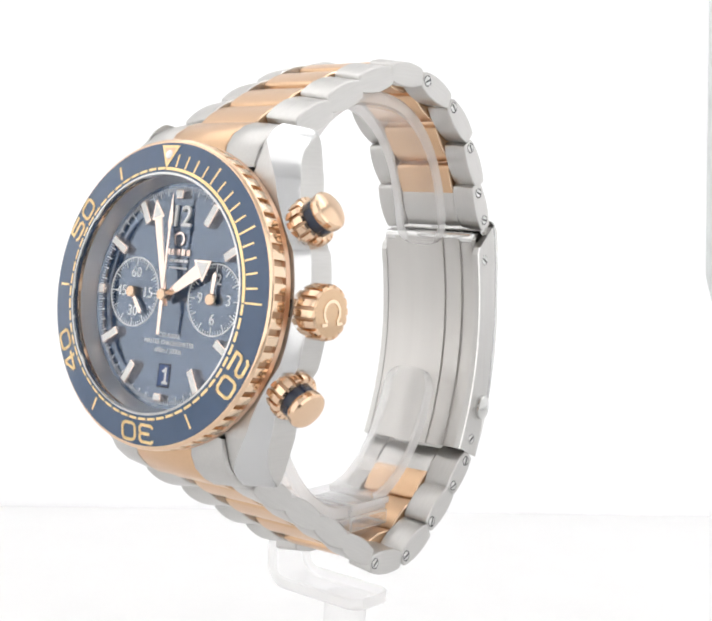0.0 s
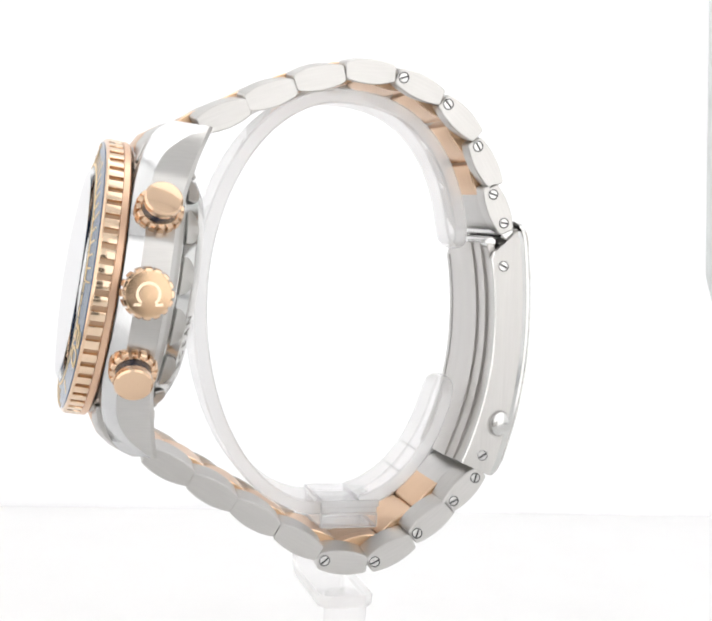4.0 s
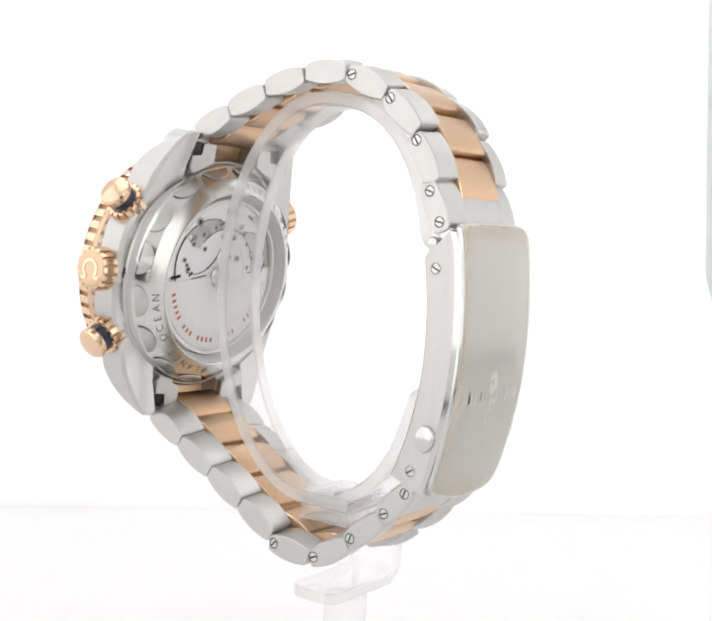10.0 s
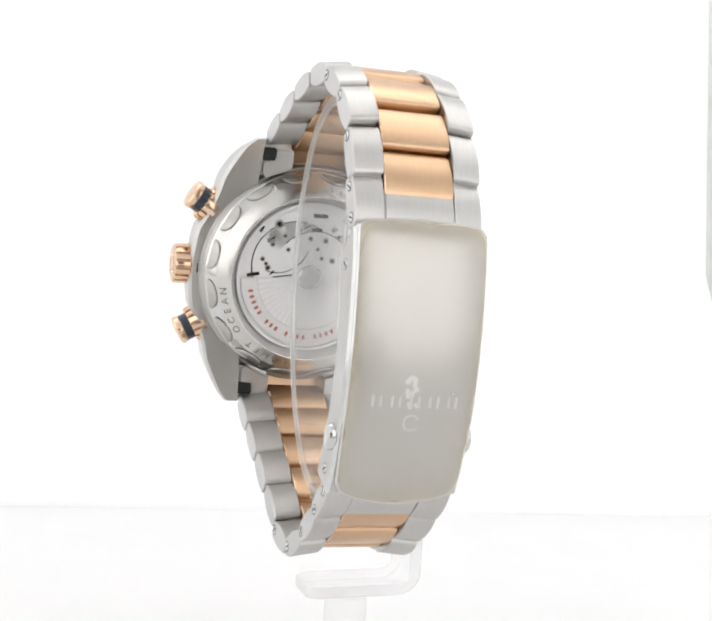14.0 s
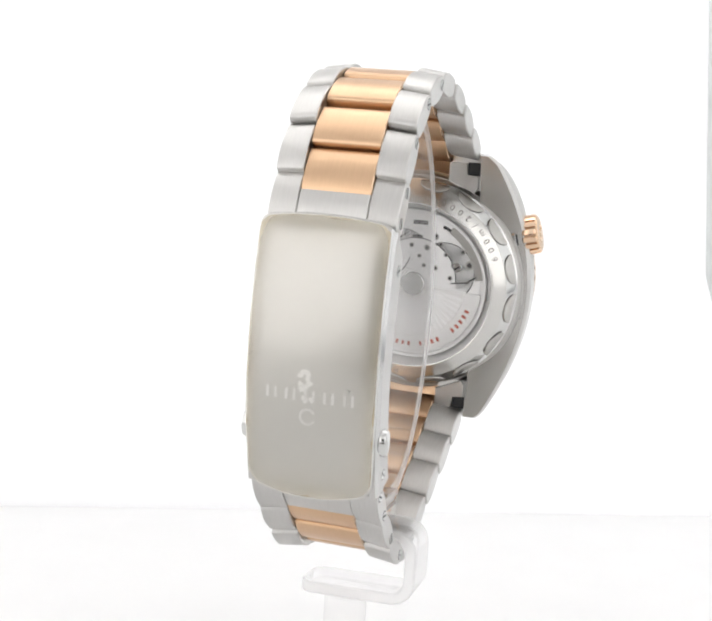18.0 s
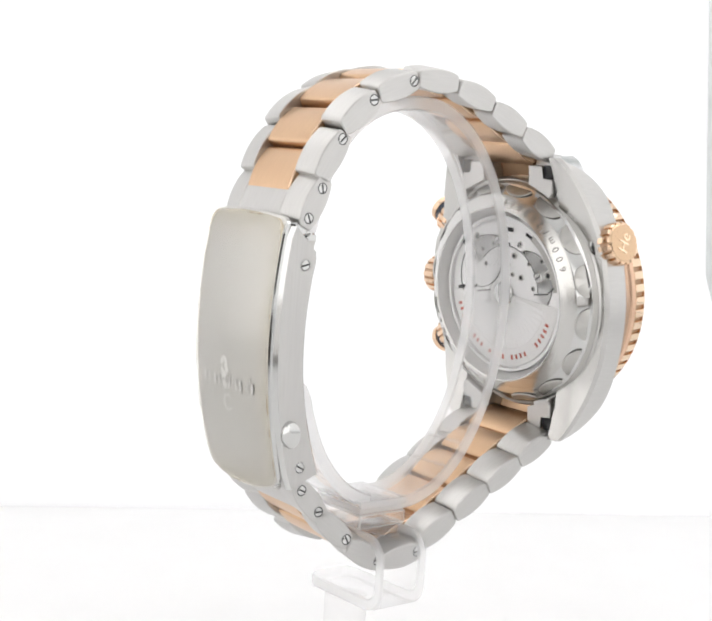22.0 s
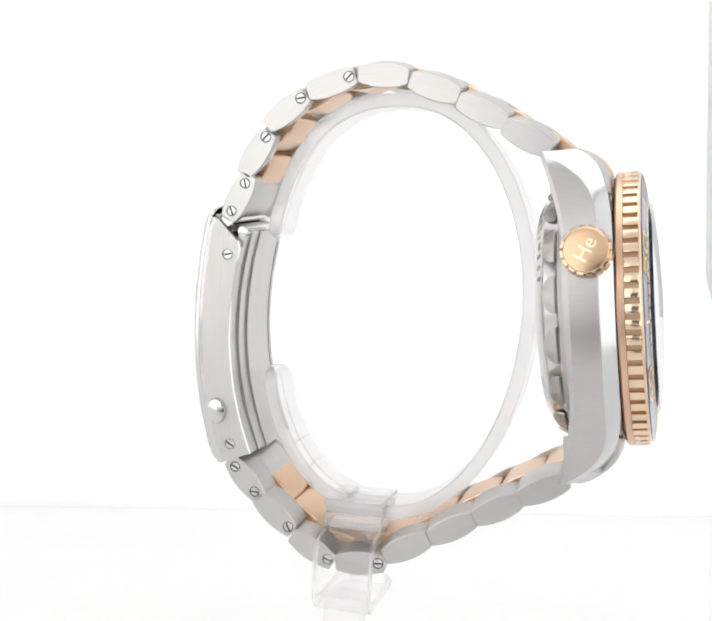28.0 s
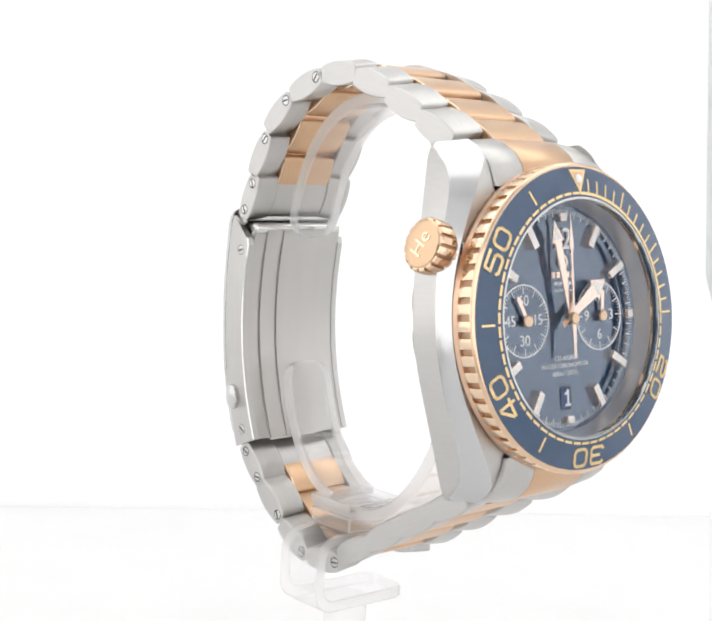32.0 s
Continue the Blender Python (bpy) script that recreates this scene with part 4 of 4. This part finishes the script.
    # scuffs in the film
    rnd = random.Random(4)
    for i in range(16):
        a, b = rnd.uniform(-1.1, 1.1), rnd.uniform(-4.5, 4.5)
        n = rnd.randint(5, 7)
        pts = [((0.25 + 0.3 * rnd.random()) * math.cos(6.283 * q / n) * 1.1, (0.3 + 0.4 * rnd.random()) * math.sin(6.283 * q / n)) for q in range(n)]
        part("film_scuff", on_cover(prism(pts, 0, 0.01), 0.4 + a * 0.7 + 0.12 * b, -58.5 + b, 0.03, rnd.uniform(-40, 40)), film_white, film, smooth=False)
    # added filler under the cover; darker steel deepens the shade between cover and flanks
    core = [(a[0] - 2.3, min(-12.0, a[1])) for a in outer]
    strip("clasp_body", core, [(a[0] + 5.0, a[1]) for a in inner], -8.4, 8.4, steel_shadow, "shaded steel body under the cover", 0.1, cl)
    flank = [(a[0] - 2.4, a[1]) for a in outer]
    flank[0] = (flank[0][0] - 0.3, -12.8)
    flank[-1] = (flank[-1][0], -90.0)
    under = [(inner[0][0] + 1.6, -19.6)] + inner[1:]
    for side in (1, -1):
        bm = bmesh.new()
        rows = []
        for (y0, z0), (y1, z1) in zip(flank, under):
            ring = [(9.3, y0 * K, z0), (10.2, y0 * K, z0), (10.55, y0 * K - 0.8, z0), (10.55, y1 * K + 0.2, z1), (10.4, y1 * K, z1), (9.3, y1 * K, z1)]
            rows.append([bm.verts.new((side * x * MM, y * MM, z * U)) for x, y, z in ring])
        for a, c in zip(rows, rows[1:]):
            for k in range(6):
                bm.faces.new((a[k], a[(k + 1) % 6], c[(k + 1) % 6], c[k])).material_index = 1 if k in (1, 3) else 0
        for ring in (rows[0], rows[-1][::-1]):
            bm.faces.new(ring)
        part("clasp_flank", bm, [steel_upright, steel_polished], cl, "brushed steel clasp flank with a polished chamfer", flat_angle=20)
    # nested folding blades
    for off, w in ((-1.4, 9.25), (-2.1, 6.9), (-2.7, 3.6)):
        a = [(q[0] + 4.0 + off, q[1]) for q in inner]
        b = [(q[0] + 1.6 + off, q[1]) for q in inner]
        strip("clasp_blade", a, b, -w, w, blade_brushed, "brushed steel folding blade", 0.1, cl)
    for side in (1, -1):
        for y, z in ((39.0, -23.85), (35.75, -83.65)):
            screw_head(cl, MIL, side * 10.52, y * K, z * K)
        bm = lathe([(0, 0.75), (1.0, 0.72), (1.45, 0.55), (1.6, 0.2), (1.6, -0.6)], 28)
        bmesh.ops.scale(bm, vec=(1, 1.35, 1), verts=bm.verts)
        turn = Matrix.Rotation(radians(90 * side), 4, "Y")
        m = MIL @ T(side * 10.85, 40.4 * K, -73.3 * K) @ Matrix.Rotation(radians(-8), 4, "X") @ turn
        bm = moved(bm, m @ Rz(90))
        part("clasp_button", bm, steel_polished, cl, "polished oval release button")
    for y, z, r, x in ((35.4, -16.6, 0.95, 9.2), (40.2, -13.4, 1.2, 9.9), (32.6, -84.5, 0.7, 9.0)):
        bm = lathe([(0, -x), (r * 0.8, -x), (r, -x + 0.2), (r, x - 0.2), (r * 0.8, x), (0, x)], 20)
        part("hinge_pin", moved(bm, MIL @ T(0, y * K, z * K) @ Matrix.Rotation(radians(90), 4, "Y")), steel_polished, cl, "polished hinge barrel")
    # end links at both ends of the clasp, all steel
    for y, z, ang, scr in ((36.3, -6.2, -64.8, (-2.5, 2.5)), (30.7, -94.7, 47, (-2.6, 2.6))):
        for side in (1, -1):
            lo, hi = (IN_X + 0.05, 10.2) if side > 0 else (-10.2, -IN_X - 0.05)
            ob = part("clasp_link", link_piece(lo, hi, 8.2, 3.85), [steel_brushed, steel_side, steel_brushed], watch, "brushed steel link at the clasp")
            ob.matrix_basis = at(y, z, ang)
            for s in scr:
                screw_head(ob, MIL, side * 10.2, s, 0.1, 0.74)
        ob = part("clasp_link", link_piece(-IN_X, IN_X, 7.4, 3.6), [steel_brushed, steel_side, steel_brushed], watch, "brushed steel link at the clasp")
        ob.matrix_basis = at(y, z, ang) @ T(0, (0.5 if z > -50 else -0.4) * MM, 0)


clasp()

# ---- acrylic stand ----
stand = tagged(new("display_stand"), "clear acrylic watch stand with an open C-shaped cuff on a post", "stand")


def cuff_point(a):
    """A point of the cuff's curve, in units; a in degrees from the clasp side, upwards."""
    c, s = math.cos(radians(a)), math.sin(radians(a))
    half = 42.5 if c < 0 else 45.2
    e = 1.0 if c < 0 else 0.82
    tall = 64.3 if s > 0 else 68.5
    return -13.5 + half * math.copysign(abs(c) ** e, c), -36.2 + tall * math.copysign(abs(s) ** e, s)


def acrylic_stand():
    wide, thick = 4.75, 2.3
    # two arms that meet in the clamp; each is (from, to) in degrees, the first of them the free end
    for a0, a1 in ((11.6, 272.0), (343.0, 284.0)):
        rows = []
        bm = bmesh.new()
        ends = (0.0, 0.3, 0.8, 1.7, 3.0, 4.6, 6.6, 9.0)
        n = 64 if a0 < 90 else 12
        steps = [math.copysign(q, a1 - a0) for q in ends] + [math.copysign(9.0, a1 - a0) + (a1 - a0 - math.copysign(9.0, a1 - a0)) * k / n for k in range(1, n + 1)]
        for f in steps:
            y, z = cuff_point(a0 + f)
            y2, z2 = cuff_point(a0 + f + 0.5)
            ty, tz = y2 - y, z2 - z
            ln = math.hypot(ty, tz)
            ny, nz = -tz / ln, ty / ln       # towards the inside
            end = min(1.0, abs(f) / 6.6)
            w = wide - 3.2 * (1 - math.sqrt(1 - (1 - end) ** 2))
            slim = 0.6 + 0.4 * min(1.0, end * 4)
            mid = -0.6 + 0.9 * (y * U / MM + 29) / 44
            ring = []
            c = 0.3
            for x, d in ((-w, c), (-w + c, 0), (w - c, 0), (w, c), (w, thick - c), (w - c, thick), (-w + c, thick), (-w, thick - c)):
                ring.append(bm.verts.new(((x + mid) * MM, y * U + ny * (0.8 + (d - 0.8) * slim) * MM, z * U + nz * (0.8 + (d - 0.8) * slim) * MM)))
            rows.append(ring)
        for a, b in zip(rows, rows[1:]):
            for j in range(8):
                bm.faces.new((a[j], a[(j + 1) % 8], b[(j + 1) % 8], b[j]))
        tip = bm.faces.new(rows[0])
        bm.faces.new(rows[-1][::-1])
        bm.normal_update()
        for f in bm.faces:
            f.material_index = 1 if abs(f.normal.x) > 0.5 or f is tip else 0
        part("cuff_arm", bm, [acrylic_band, acrylic_lit_edge], stand, "curved arm of the clear acrylic cuff")
    blk = box(12.0, 9.9, 1.2, (-0.4, -1.85, -52.5), 0.25)
    box(11.0, 9.5, 1.0, (-0.4, -1.85, -53.6), 0.15, bm=blk)
    box(11.6, 9.8, 2.5, (-0.4, -1.85, -55.35), 0.3, bm=blk)
    for f in blk.faces:
        f.material_index = 1 if f.calc_area() < 8.0 else 0       # milky bevels stand in for light caught at the edges
    part("clamp_block", moved(blk, MIL), [acrylic_ridged, acrylic_lit_edge], stand, "stepped clear acrylic clamp block")
    bow = [(-1.85 + 4.85 * math.cos(radians(180 + 12 * k)), -56.75 + 3.0 * math.sin(radians(180 + 12 * k))) for k in range(16)]
    part("clamp_saddle", moved(prism(bow, -5.3, 4.3, 0.2), MIL @ SIDEWAYS), acrylic_band, stand, "half-round clear acrylic saddle")
    # raised joints across the cuff
    for a in (228, 239, 306, 317):
        y, z = cuff_point(a)
        y2, z2 = cuff_point(a + 0.5)
        m = T((-0.6 + 0.9 * (y * U / MM + 29) / 44) * MM, y * U, z * U) @ Matrix.Rotation(math.atan2(z2 - z, y2 - y), 4, "X") @ MIL
        part("cuff_joint", moved(box(9.3, 0.45, 0.35, (0, 0, 1.6), 0.1), m), acrylic_ridged, stand, "raised joint across the cuff")
    # one strip bent twice: under the clamp, down the side, and back under it
    line = [(-1.0, -57.6)]
    for cx, cz, lo in ((-8.4, -60.6, 90), (-8.4, -65.4, 180)):
        line += [(cx + 3.0 * math.cos(radians(lo + 15 * k)), cz + 3.0 * math.sin(radians(lo + 15 * k))) for k in range(7)]
    line += [(2.0, -68.4), (5.6, -68.4), (6.8, -68.4), (7.5, -68.4)]
    bm = bmesh.new()
    rows = []
    for k, (x, z) in enumerate(line):
        p, q = line[max(0, k - 1)], line[min(len(line) - 1, k + 1)]
        d = math.hypot(q[0] - p[0], q[1] - p[1])
        nx, nz = -(q[1] - p[1]) / d, (q[0] - p[0]) / d
        deep = 4.75 - (0.0, 0.6, 1.6)[max(0, k - len(line) + 3)]
        ring = [(-deep + 0.3, 1.0), (deep - 0.3, 1.0), (deep, 0.7), (deep, -0.7), (deep - 0.3, -1.0), (-deep + 0.3, -1.0), (-deep, -0.7), (-deep, 0.7)]
        rows.append([bm.verts.new((x + nx * t, -1.9 + y, z + nz * t)) for y, t in ring])
    for a, c in zip(rows, rows[1:]):
        for k in range(8):
            f = bm.faces.new((a[k], a[(k + 1) % 8], c[(k + 1) % 8], c[k]))
            f.material_index = 0 if k in (0, 4) else 1
    for ring in (rows[0], rows[-1][::-1]):
        bm.faces.new(ring).material_index = 1
    part("bracket", moved(bm, MIL), [acrylic, acrylic_lit_edge], stand, "bent clear acrylic bracket")
    part("post", moved(lathe([(3.6, -69.6), (3.6, -92.0)], 40), MIL), acrylic, stand, "round clear acrylic post")
    part("foot", moved(lathe([(0, -91.6), (16, -91.6), (17, -92.2), (17, -95.0), (0, -95.0)], 64), MIL), acrylic, stand, "round clear acrylic foot")


acrylic_stand()


# ---- what turns ----
def angle(t):
    """The turntable runs at an even pace."""
    return -37.72 - 8.7715 * t


def motions():
    rows = [(t, angle(t)) for t in range(0, 33)]
    lean = pose(-0.0007, 0, 0, 0, -1.6, -0.35)
    walk(watch, [(t, pose(0, 0, EYE_Z, 0, 0, a) @ lean) for t, a in rows])
    walk(stand, [(t, pose(0, 0, EYE_Z, 0, 0, a)) for t, a in rows])
    ob, m = HANDS["small_seconds_hand"]
    walk(ob, [(t, m @ Rz(-141 - 6 * t)) for t in range(0, 33, 4)])
    ob, m = HANDS["minute_hand"]
    walk(ob, [(t, m @ Rz(15.5 - 0.1 * t)) for t in (0, 16, 32)])


motions()
